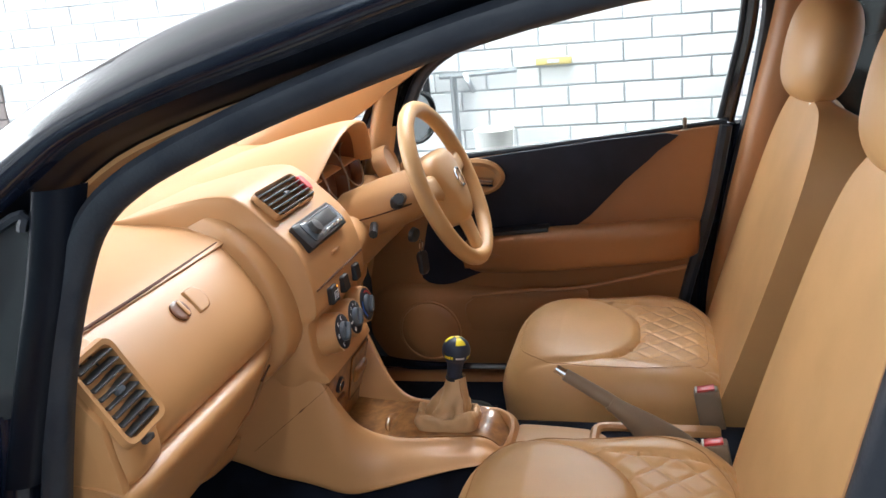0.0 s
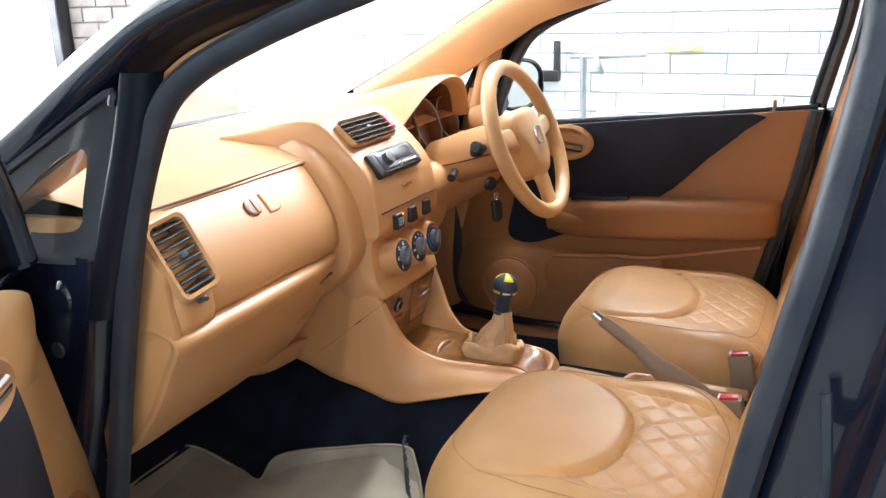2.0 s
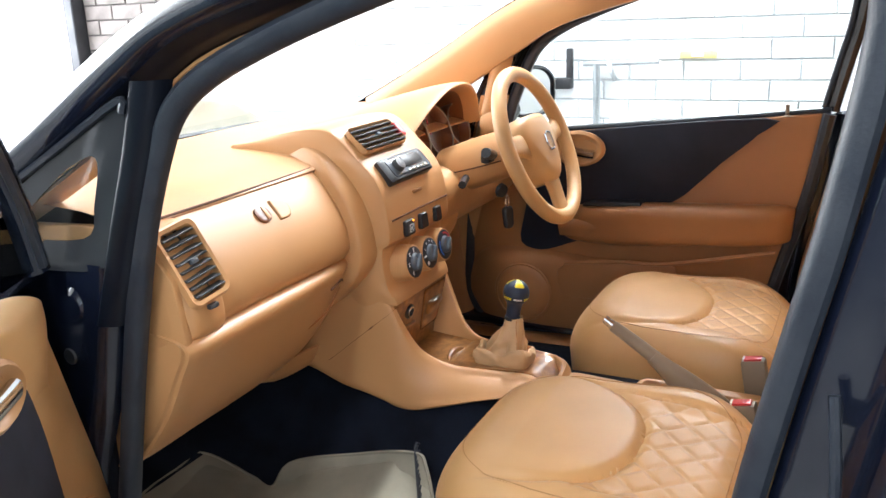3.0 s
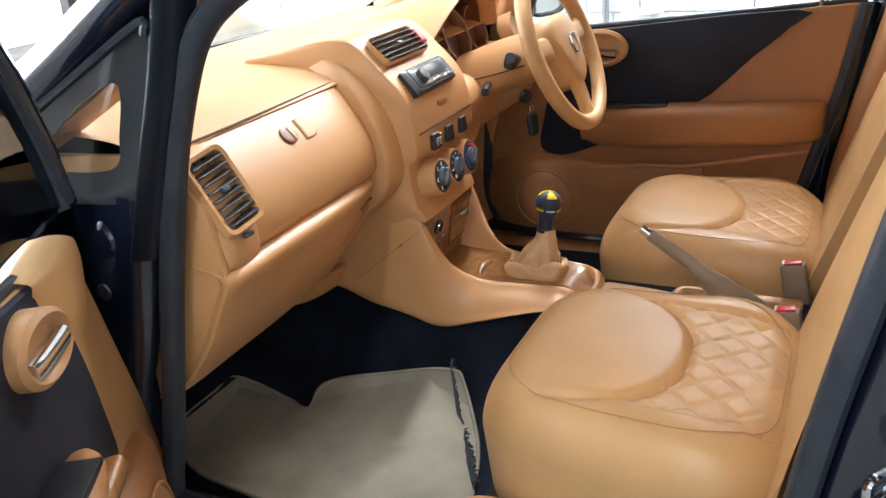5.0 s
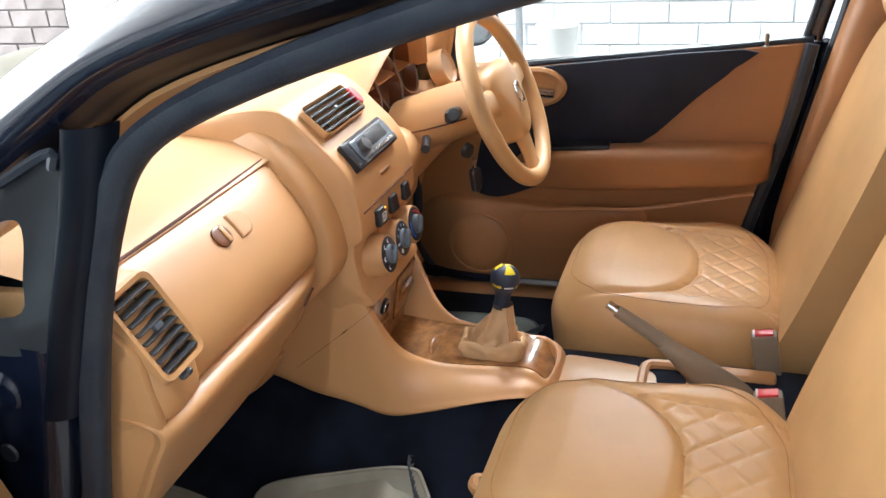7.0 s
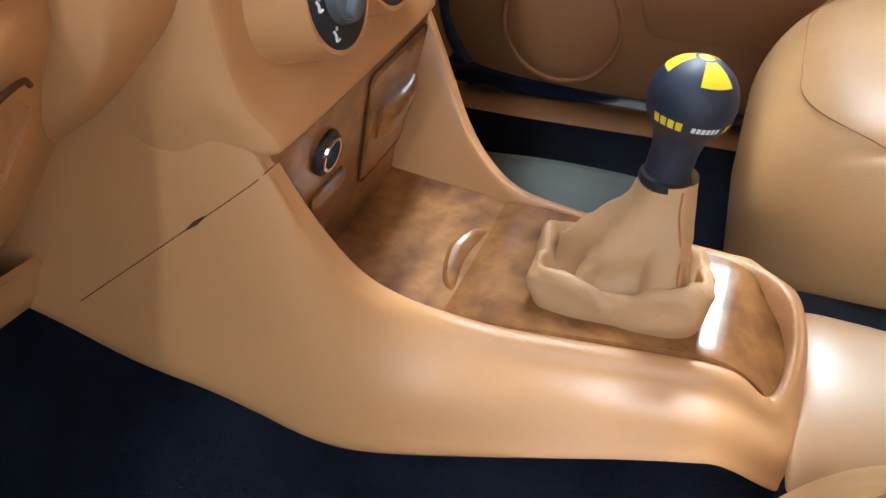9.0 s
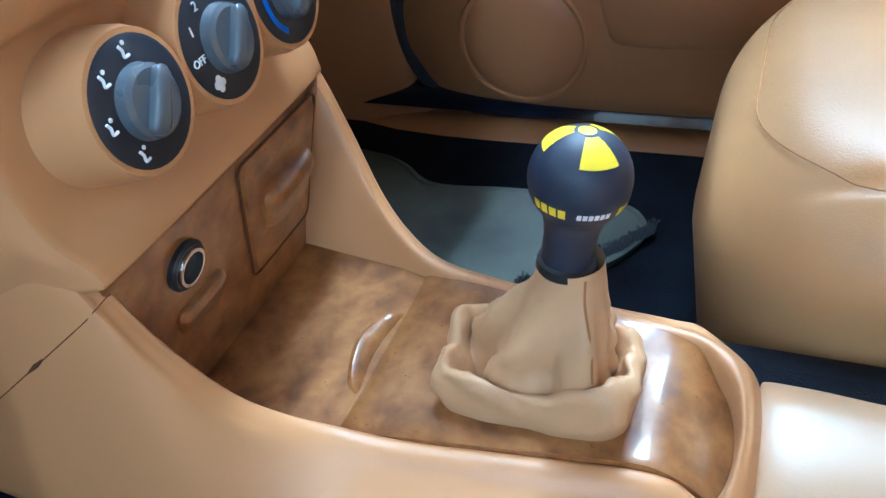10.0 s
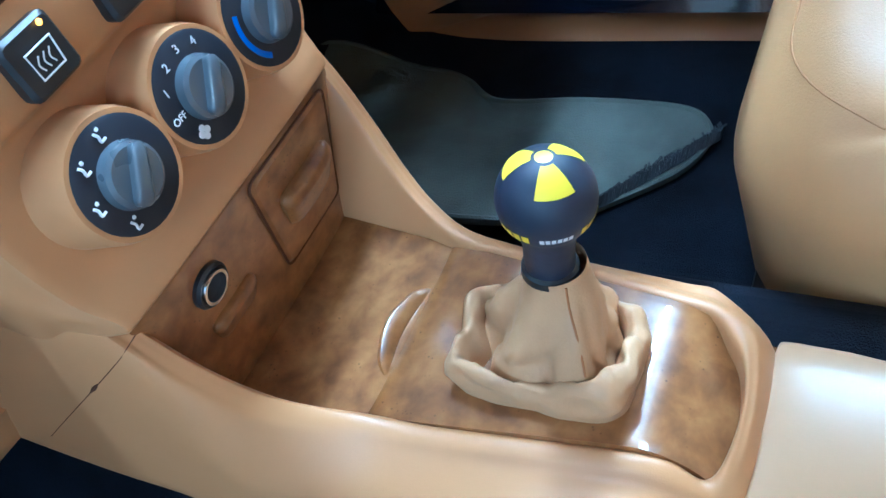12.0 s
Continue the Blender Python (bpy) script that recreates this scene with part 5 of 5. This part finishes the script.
part("collar", lathe([(0.016, -0.062), (0.0175, -0.060), (0.0172, -0.055), (0.0145, -0.053)], 24, KM), MATTE, gl, "black collar")


def boot_ring(t, k):
    """One ring of the boot: a rounded rectangular skirt at the plate, round at the collar, with soft folds between."""
    hx, hy, z, cx, cy, fold = k
    out = []
    for j in range(96):
        a = 2 * math.pi * j / 96
        sq = (abs(math.cos(a)) ** 5 + abs(math.sin(a)) ** 5) ** (-0.2)
        r = lerp(sq, 1.0, min(1.0, t * 1.4))
        lobe = math.cos(4 * a + 2.5) * 0.5 + 0.5
        dent = math.exp(-(((a - 4.15 + math.pi) % (2 * math.pi) - math.pi) / 0.22) ** 2) + 0.8 * math.exp(-(((a - 2.55 + math.pi) % (2 * math.pi) - math.pi) / 0.25) ** 2) + 0.6 * math.exp(-(((a - 5.45 + math.pi) % (2 * math.pi) - math.pi) / 0.2) ** 2)
        amp = 1 + fold * (0.42 * lobe - 0.38 * dent)
        wob = fold * 0.012 * math.sin(2 * a + 0.6) + fold * 0.010 * math.sin(5 * a + 1) + (0.005 * math.sin(3 * a + 1.2) + 0.003 * math.sin(7 * a)) * (0.04 < t < 0.3)
        out.append((cx + hx * r * math.cos(a) * amp, cy + hy * r * math.sin(a) * amp, z + wob))
    return out


BX, BY = -0.006, 0.032
ctrl = [(0.0, (0.038, 0.058, 0.553, BX, BY, 0.0)), (0.02, (0.041, 0.061, 0.557, BX, BY, 0.0)), (0.05, (0.0425, 0.0625, 0.568, BX, BY, 0.08)), (0.08, (0.041, 0.061, 0.580, BX, BY, 0.20)), (0.11, (0.037, 0.056, 0.587, BX, BY, 0.32)), (0.14, (0.033, 0.051, 0.584, BX, BY, 0.45)), (0.18, (0.032, 0.047, 0.572, BX, BY, 0.45)), (0.24, (0.031, 0.043, 0.566, BX, BY, 0.8)),
        (0.32, (0.031, 0.038, 0.578, -0.004, 0.028, 1.0)), (0.44, (0.029, 0.033, 0.598, -0.003, 0.023, 0.85)), (0.58, (0.026, 0.028, 0.617, -0.002, 0.018, 0.5)), (0.74, (0.0225, 0.0235, 0.634, -0.001, 0.014, 0.16)), (0.9, (0.0195, 0.020, 0.650, 0.0, 0.012, 0.06)), (1.0, (0.0185, 0.0185, 0.658, 0.0, 0.011, 0.02))]
boot_bm = skin([boot_ring(t, k) for t, k in ctrl], 1, 5, True, False)
boot_bm.normal_update()
for v_ in boot_bm.verts:
    k_ = max(0.0, 1 - abs(v_.co.z - 0.588) / 0.04)
    v_.co += v_.normal * (0.0075 * k_ * noise.noise(v_.co * 55) + 0.003 * k_ * (0.5 - abs(noise.noise(v_.co * 110))))
boot_tree = BVHTree.FromBMesh(boot_bm)


def on_boot(a, z):
    d = V((math.cos(a), math.sin(a), 0))
    c = V((-0.002, lerp(0.028, 0.011, (z - 0.57) / 0.09), z))
    hit = boot_tree.ray_cast(c, d)[0]
    return hit if hit is not None else c + d * 0.02


boot = part("leather_boot", boot_bm, SUEDE, gl, "folded tan leather boot", sharp=70)
part("boot_seam", tube([on_boot(radians(222), z) for z in (0.655, 0.640, 0.625, 0.610, 0.597)], 0.0008, 6, False, 3), THREAD, boot, "stitched boot seam")

# handbrake
hb = thing("handbrake", "taupe plastic handbrake lever with chrome button", "handbrake", at=(0, -0.41, 0.51))
HB = [(-0.004, -0.205, 0.668), (-0.005, -0.25, 0.640), (-0.007, -0.31, 0.600), (-0.009, -0.36, 0.562), (-0.011, -0.42, 0.515), (-0.012, -0.46, 0.485)]
part("sleeve", tube(HB[:4], 0.014, 14, False, 6, radii=[0.0120, 0.0130, 0.0140, 0.0150, 0.0155]), TAUPE, hb, "taupe grip sleeve")
part("lever_body", skin([[(-0.009 + w_ * math.cos(a), y - 0.6 * h_ * math.sin(a), z + 0.8 * h_ * math.sin(a)) for a in [k * math.pi / 6 for k in range(12)]] for y, z, w_, h_ in ((-0.288, 0.614, 0.014, 0.0145), (-0.315, 0.594, 0.0165, 0.019), (-0.35, 0.566, 0.018, 0.029), (-0.385, 0.538, 0.0185, 0.036), (-0.42, 0.512, 0.0185, 0.037), (-0.455, 0.488, 0.017, 0.028))], 3, 5, True, False, True), TAUPE, hb, "taupe flared lower housing of the lever")
part("button", tube([(-0.0035, -0.188, 0.680), (-0.004, -0.206, 0.668)], 0.009, 14, radii=[0.0085, 0.0095, 0.0095]), CHROME, hb, "chrome release button")

# belt buckles
for k, (x, y, z) in enumerate(((0.092, -0.468, 0.596), (-0.092, -0.472, 0.584))):
    bk = thing("belt_buckle", "taupe seat belt buckle with red button", "buckle", "belt buckles", at=(x, y, z - 0.1))
    BM = Matrix.Translation((x, y, z)) @ Matrix.Rotation(radians(-10), 4, "X")
    part("housing", box(0, 0, -0.05, 0.030, 0.048, 0.10), TAUPE, bk, "taupe buckle housing", M=BM, bevel=0.006)
    part("button", box(0, 0, 0.0005, 0.022, 0.034, 0.006), RED, bk, "red release button", M=BM, bevel=0.002)
    part("slot", box(0, 0.018, 0.001, 0.020, 0.004, 0.005), WHITE, bk, M=BM)


# ---------------------------------------------------------------- seats
def quilt(u, w, s=0.052):
    """Depth of diamond stitching."""
    d = min(abs(((u + w) / s + 0.5) % 1 - 0.5), abs(((u - w) / s + 0.5) % 1 - 0.5)) * s
    return -0.0026 * math.exp(-(d / 0.0055) ** 2) + 0.0016


SEAT_X = -0.36
def cushion_h(u, w):
    """Height of the seat face over its base plane; w runs from the nose backwards."""
    h = 0.215 - 0.055 * max(0, (w - 0.14)) / 0.4 - 0.03 * max(0, (0.10 - w) / 0.10) ** 2
    side = max(0, abs(u) - 0.14) / 0.10
    h += 0.030 * min(1, side) * min(1, max(0, (w - 0.20) / 0.2))
    # tongue-shaped front bolster
    q = (abs(u) / 0.190) ** 2.4 + (max(0, w - 0.10) / 0.215) ** 2.4
    ed = abs(q - 1) * 0.06
    h -= 0.007 * math.exp(-(ed / 0.006) ** 2) * min(1, max(0, (w - 0.07) / 0.08))
    if q < 1:
        h += 0.006 * (1 - q)
    elif abs(u) < 0.168 and w > 0.16:
        h += quilt(u, w, 0.068) - 0.006
    su = abs(abs(u) - 0.170)
    h -= 0.005 * math.exp(-(su / 0.005) ** 2) * min(1, max(0, (w - 0.24) / 0.06))
    return h


def back_h(u, w):
    h = 0.055 + 0.022 * math.sin(min(1, w / 0.5) * math.pi)
    side = max(0, min(1, (abs(u) - 0.085) / 0.085))
    rise = float(np.interp(w, [-0.05, 0.05, 0.16, 0.34, 0.46, 0.58], [0.04, 0.085, 0.12, 0.115, 0.09, 0.05]))
    h += rise * side * side * (3 - 2 * side)
    edge = abs(abs(u) - (0.115 + 0.5 * max(0, w - 0.22) ** 2))
    if w < 0.52:
        h -= 0.010 * math.exp(-(edge / 0.008) ** 2)
    arch = abs(w - (0.30 + 0.9 * abs(u)))
    if abs(u) < 0.17 and w > 0.28:
        h -= 0.009 * math.exp(-(arch / 0.008) ** 2)
    if abs(u) < 0.11 and w < 0.30:
        h += quilt(u, w, 0.07) * 0.8
    return h


HALF = [(0.17, -0.09), (0.225, -0.04), (0.25, 0.05), (0.262, 0.15), (0.268, 0.27), (0.266, 0.40), (0.250, 0.50), (0.205, 0.575), (0.12, 0.615)]
BACK_OUTLINE = [tuple(q) for q in crom(HALF + [(-a, b) for a, b in HALF[::-1]], 6, True)]
seat = thing("front_seat", "tan leatherette bucket seat with diamond-stitched middle", "car seat", "front seats", at=(SEAT_X, -0.25, 0.33))
CM = Matrix.Translation((SEAT_X, -0.042, 0.408)) @ Matrix.Rotation(radians(-3), 4, "X") @ Matrix.Diagonal((1, -1, 1, 1))
part("cushion", pad(round_outline(0.245, 0.265, 0.51, 0.155, 12), cushion_h, 0.02, CM, roll=0.085, rings=100, per=220), LEATHER, seat, "tan seat cushion with stitched diamonds")
part("cushion_seam", tube(pad_line(round_outline(0.245, 0.265, 0.51, 0.155, 12), cushion_h, CM, 0.085, 0.050), 0.0008, 6, True), SEAMT, seat, "stitched seam round the cushion top")
BKM = Matrix.Translation((SEAT_X - 0.03, -0.55, 0.535)) @ Matrix.Rotation(radians(17.5), 4, "X") @ pose(0, 0, 0, 90, 0, 0)
part("backrest", pad(BACK_OUTLINE, back_h, 0.06, BKM, roll=0.095, rings=100, per=220), LEATHER, seat, "tan backrest with raised side bolsters")
part("backrest_seam", tube(pad_line(BACK_OUTLINE, back_h, BKM, 0.095, 0.052), 0.0008, 6, True), SEAMT, seat, "stitched seam round the backrest")
part("seat_base", box(SEAT_X, -0.28, 0.39, 0.42, 0.44, 0.04), MATTE, seat, "dark seat base", bevel=0.008)
for sx in (-0.19, 0.19):
    part("seat_rail", box(SEAT_X + sx, -0.27, 0.35, 0.03, 0.46, 0.05), DARKM, seat, "dark seat rail", bevel=0.004)
part("side_cover", skin([[(SEAT_X - 0.225, y, z0), (SEAT_X - 0.258, y, z0 + 0.02), (SEAT_X - 0.262, y, z1 - 0.02), (SEAT_X - 0.245, y, z1)] for y, z0, z1 in ((-0.04, 0.375, 0.43), (-0.10, 0.36, 0.455), (-0.3, 0.35, 0.46), (-0.5, 0.35, 0.48))], 4, 4), ORANGE, seat, "tan plastic side cover")
part("slide_handle", tube([(SEAT_X + 0.12, -0.03, 0.40), (SEAT_X + 0.12, 0.012, 0.405), (SEAT_X + 0.15, 0.016, 0.405), (SEAT_X + 0.15, -0.03, 0.40)], 0.011, 8, False, 4), ORANGE, seat, "tan seat adjuster")
HR = Matrix.Translation((SEAT_X - 0.02, -0.70, 1.225)) @ Matrix.Rotation(radians(12), 4, "X")
hr = part("headrest", skin([[(a_ * math.cos(t), b_ * math.sin(t), z) for t in [k * math.pi / 7 for k in range(14)]] for a_, b_, z in ((0.02, 0.01, -0.098), (0.09, 0.04, -0.095), (0.125, 0.062, -0.06), (0.135, 0.068, 0.0), (0.125, 0.064, 0.06), (0.085, 0.045, 0.10), (0.02, 0.01, 0.105))], 3, 4, True, False, True), LEATHER, seat, "tan headrest", M=HR)
for sx in (-0.06, 0.06):
    part("headrest_post", tube([(sx, 0.0, -0.15), (sx, 0.0, -0.08)], 0.006, 10), CHROME, hr, "chrome post", M=HR)
driver = copy_thing(seat, Matrix.Translation((0.382, -0.240, 0.312)))
for ob in [c for c in driver.children if c.name.startswith("slide_handle")]:
    bpy.data.objects.remove(ob)
for ob in [c for c in driver.children if c.name.startswith(("backrest", "headrest"))]:
    ob.matrix_basis = Matrix.Translation((0.032, -0.015, 0)) @ ob.matrix_basis
driver["label"] = "tan leatherette bucket seat behind the steering wheel"
rear = thing("rear_bench", "tan leatherette rear bench seat", "car seat", at=(0, -1.4, 0.33))
part("bench_cushion", pad(round_outline(0.62, 0.62, 0.5, 0.08, 8), lambda u, w: 0.15, 0.03, Matrix.Translation((0, -0.98, 0.40)) @ Matrix.Diagonal((1, -1, 1, 1)), roll=0.05, rings=16, per=120), LEATHER, rear, "tan bench cushion")
part("bench_back", pad(round_outline(0.62, 0.6, 0.6, 0.08, 8), lambda u, w: 0.08, 0.05, Matrix.Translation((0, -1.5, 0.52)) @ Matrix.Rotation(radians(24), 4, "X") @ pose(0, 0, 0, 90, 0, 0), roll=0.05, rings=16, per=120), LEATHER, rear, "tan bench backrest")

# ---------------------------------------------------------------- floor mats
def floor_mat(name, label, outline, z_of, material, fringe):
    m_ = thing(name, label, "floor mat", "floor mats", at=(outline[0][0], outline[0][1], 0.33))
    o = crom(outline, 6, True)
    c = sum(o) / len(o)
    rows = []
    for k in (0.02, 0.25, 0.5, 0.7, 0.85, 0.95, 1.0):
        rows.append([(*(c + (q - c) * k), z_of(*(c + (q - c) * k)) + (0.003 if k > 0.9 else 0)) for q in o])
    rows.append([(q[0], q[1], z_of(*q) - 0.008) for q in o])
    part("mat_sheet", grid(rows, True, False, True), material, m_, "soiled rubber mat")
    part("bound_edge", tube([(q[0], q[1], z_of(*q) + 0.002) for q in o], 0.004, 6, True), material, m_, "bound edge")
    if fringe:
        bm = bmesh.new()
        a, b = fringe
        for k in range(170):
            t = k / 170
            x, y = lerp(a[0], b[0], t), lerp(a[1], b[1], t)
            z = z_of(x, y) + 0.004
            dx = random.uniform(0.008, 0.022)
            join(bm, tube([(x - 0.004, y, z), (x + dx * 0.5, y + random.uniform(-.003, .003), z + 0.008), (x + dx, y + random.uniform(-.006, .006), z + random.uniform(-0.002, 0.006))], 0.0016, 4))
        tagged(part("black_fringe", bm, FRINGE, m_, "black bristly carpet edge"), kind="stuff")
    return m_


def zl(x, y):
    return 0.346 + 0.10 * max(0, min(1, (x + 0.33) / 0.10)) ** 1.5 * max(0, min(1, (y + 0.15) / 0.2)) + max(0, y - 0.5) * 0.3 + 0.004 * math.sin(9 * x + 5 * y)


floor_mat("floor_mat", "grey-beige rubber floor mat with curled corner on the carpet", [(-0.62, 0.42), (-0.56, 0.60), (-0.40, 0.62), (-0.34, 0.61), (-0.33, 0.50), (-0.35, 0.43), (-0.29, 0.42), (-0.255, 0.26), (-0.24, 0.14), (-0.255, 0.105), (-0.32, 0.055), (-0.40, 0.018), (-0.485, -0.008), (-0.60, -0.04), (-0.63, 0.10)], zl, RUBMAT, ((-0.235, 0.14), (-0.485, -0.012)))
def zr(x, y):
    return 0.34 + 0.06 * max(0, min(1, (0.33 - x) / 0.10)) ** 1.5 + max(0, y - 0.5) * 0.3 + 0.004 * math.sin(8 * x + 4 * y)


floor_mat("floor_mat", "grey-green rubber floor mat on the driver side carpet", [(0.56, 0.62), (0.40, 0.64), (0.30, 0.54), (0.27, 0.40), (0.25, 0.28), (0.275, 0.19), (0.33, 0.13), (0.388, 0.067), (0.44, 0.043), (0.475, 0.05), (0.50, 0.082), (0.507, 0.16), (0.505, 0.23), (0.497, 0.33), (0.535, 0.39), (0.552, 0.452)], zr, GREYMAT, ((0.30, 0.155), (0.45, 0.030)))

# ---------------------------------------------------------------- crumpled cover on the bonnet
def cover_z(x, y):
    base = float(np.interp(y, [1.02, 1.3, 1.7], [0.95, 0.92, 0.83])) - 0.10 * (x / 0.75) ** 4
    heap = 0.13 * math.exp(-((y - 1.27) / 0.12) ** 2) * min(1.0, max(0.0, (x + 0.15) / 0.35))
    folds = 0.012 * math.sin(30 * y + 9 * x + 3 * noise.noise(V((x * 4, y * 4, 0)))) + 0.016 * noise.noise(V((x * 6, y * 11, 2.0)))
    return base + 0.022 + heap + folds


cover = thing("car_cover", "crumpled beige cloth cover lying on the car bonnet", "cover", at=(0.3, 1.3, 0.93))
part("cloth", skin([[(x, y, cover_z(x, y)) for x in np.linspace(-0.15, 0.70, 30)] for y in np.linspace(1.12, 1.56, 34)], 2, 2, thick=0.003), mat("beige_cover_cloth", (0.27, 0.255, 0.205), 0.8, var=0.12, scale=9, fine=400, bump=0.4), cover, "crumpled beige cloth")

# ---------------------------------------------------------------- things on the far wall
pipe = thing("wall_pipe", "thin painted pipe with tap fixed up the white wall", "pipe", at=(WX - 0.03, 0.48, 0.0))
part("upright", tube([(WX - 0.03, 0.48, 0.0), (WX - 0.03, 0.48, 1.02)], 0.016, 10), STEEL, pipe, "grey upright pipe")
part("branch", tube([(WX - 0.03, 0.54, 1.02), (WX - 0.03, 0.48, 1.02), (WX - 0.03, 0.20, 1.03)], 0.012, 8), STEEL, pipe, "grey branch pipe")
part("tap", tube([(WX - 0.05, 0.42, 1.03), (WX - 0.07, 0.40, 0.99), (WX - 0.06, 0.385, 0.95)], 0.011, 8, False, 3), STEEL, pipe, "small metal tap")
gun = thing("spray_gun", "chrome spray gun hung on a wall hook", "spray gun", at=(WX - 0.05, 0.75, 0.95))
part("barrel", tube([(WX - 0.06, 0.84, 0.965), (WX - 0.06, 0.76, 0.955), (WX - 0.06, 0.66, 0.935)], 0.02, 10, radii=[0.012, 0.026, 0.018, 0.022]), CHROME, gun, "chrome barrel")
part("grip", tube([(WX - 0.06, 0.80, 0.955), (WX - 0.06, 0.77, 0.88), (WX - 0.06, 0.73, 0.85)], 0.012, 8), STEEL, gun, "grip")
part("cup", lathe([(0.002, -0.04), (0.028, -0.038), (0.03, 0.02), (0.012, 0.03)], 16, pose(WX - 0.06, 0.85, 0.88)), STEEL, gun, "metal paint cup")
part("trigger", tube([(WX - 0.06, 0.79, 1.0), (WX - 0.06, 0.83, 1.02)], 0.012, 8), STEEL, gun)
clamp = thing("wall_bracket", "small dark metal bracket fixed to the white wall", "bracket", at=(WX - 0.03, 0.62, 0.93))
part("arm", box(WX - 0.025, 0.605, 1.01, 0.03, 0.028, 0.16), DARKM, clamp, bevel=0.004)
part("foot", box(WX - 0.035, 0.635, 0.935, 0.05, 0.09, 0.05), DARKM, clamp, bevel=0.006)
can = thing("paint_can", "white plastic tub standing on a wall shelf", "tub", at=(WX - 0.12, 0.30, 0.62))
part("tub", lathe([(0.002, 0), (0.075, 0), (0.085, 0.15), (0.088, 0.155), (0.08, 0.16), (0.002, 0.162)], 28, pose(WX - 0.12, 0.30, 0.64)), PLASTER, can, "white tub with lid")
sh = thing("wall_shelf", "white painted shelf board on the brick wall", "shelf", at=(WX - 0.1, -0.2, 0.63))
part("board", box(WX - 0.11, -0.25, 0.625, 0.22, 1.5, 0.03), PLASTER, sh, bevel=0.003)
for y in (-0.8, 0.3):
    part("shelf_bracket", box(WX - 0.07, y, 0.56, 0.12, 0.02, 0.10), STEEL, sh, bevel=0.003)
lvl = thing("spirit_level", "yellow spirit level fixed on the white wall", "spirit level", at=(WX - 0.02, 0.0, 1.05))
part("bar", box(WX - 0.02, 0.04, 1.055, 0.03, 0.15, 0.03), PALEY, lvl, "yellow bar", bevel=0.004)
part("vial", box(WX - 0.037, 0.04, 1.055, 0.006, 0.05, 0.014), WHITE, lvl, bevel=0.002)

# ---------------------------------------------------------------- bricks, last
def bricks(parent, y0, y1, z0, z1, material, near):
    L, H, J = 0.235, 0.086, 0.008
    meshes = {}
    def brick_mesh(w_):
        key = round(w_, 3)
        if key not in meshes:
            bm = box(0, 0, 0, 0.02, w_, H - J)
            bmesh.ops.bevel(bm, geom=[e for e in bm.edges if all(v.co.x < 0 for v in e.verts)], offset=0.003, segments=1, affect="EDGES")
            me = bpy.data.meshes.new("brick")
            bm.to_mesh(me)
            bm.free()
            me.materials.append(material)
            meshes[key] = me
        return meshes[key]
    rest, count = bmesh.new(), 0
    row = 0
    z = z0
    while z < z1:
        y = y0 - (L / 2 if row % 2 else 0)
        while y < y1:
            a, b = max(y, y0), min(y + L, y1)
            if b - a > 0.03:
                p = (WX + 0.009 + random.uniform(-0.002, 0.002), (a + b) / 2, z + H / 2)
                if near(p) and count < 295:
                    ob = new("brick", brick_mesh(b - a - J))
                    ob.parent = parent
                    ob.matrix_basis = Matrix.Translation(p)
                    count += 1
                else:
                    me = brick_mesh(b - a - J)
                    n0 = len(rest.verts)
                    rest.from_mesh(me)
                    rest.verts.ensure_lookup_table()
                    for v_ in rest.verts[n0:]:
                        v_.co += V(p)
            y += L
        row += 1
        z += H
    tagged(part("brickwork", rest, material, parent, smooth=False), kind="stuff")


bricks(bpy.data.objects["wall_east"], -2.6, 2.82, 0.0, 3.15, PEN, lambda p: -0.9 < p[1] < 2.4 and 0.6 < p[2] < 1.75)
bricks(bpy.data.objects["wall_east_bay"], 2.82, 3.63, 0.0, 3.15, BAYB, lambda p: 0.3 < p[2] < 2.2)
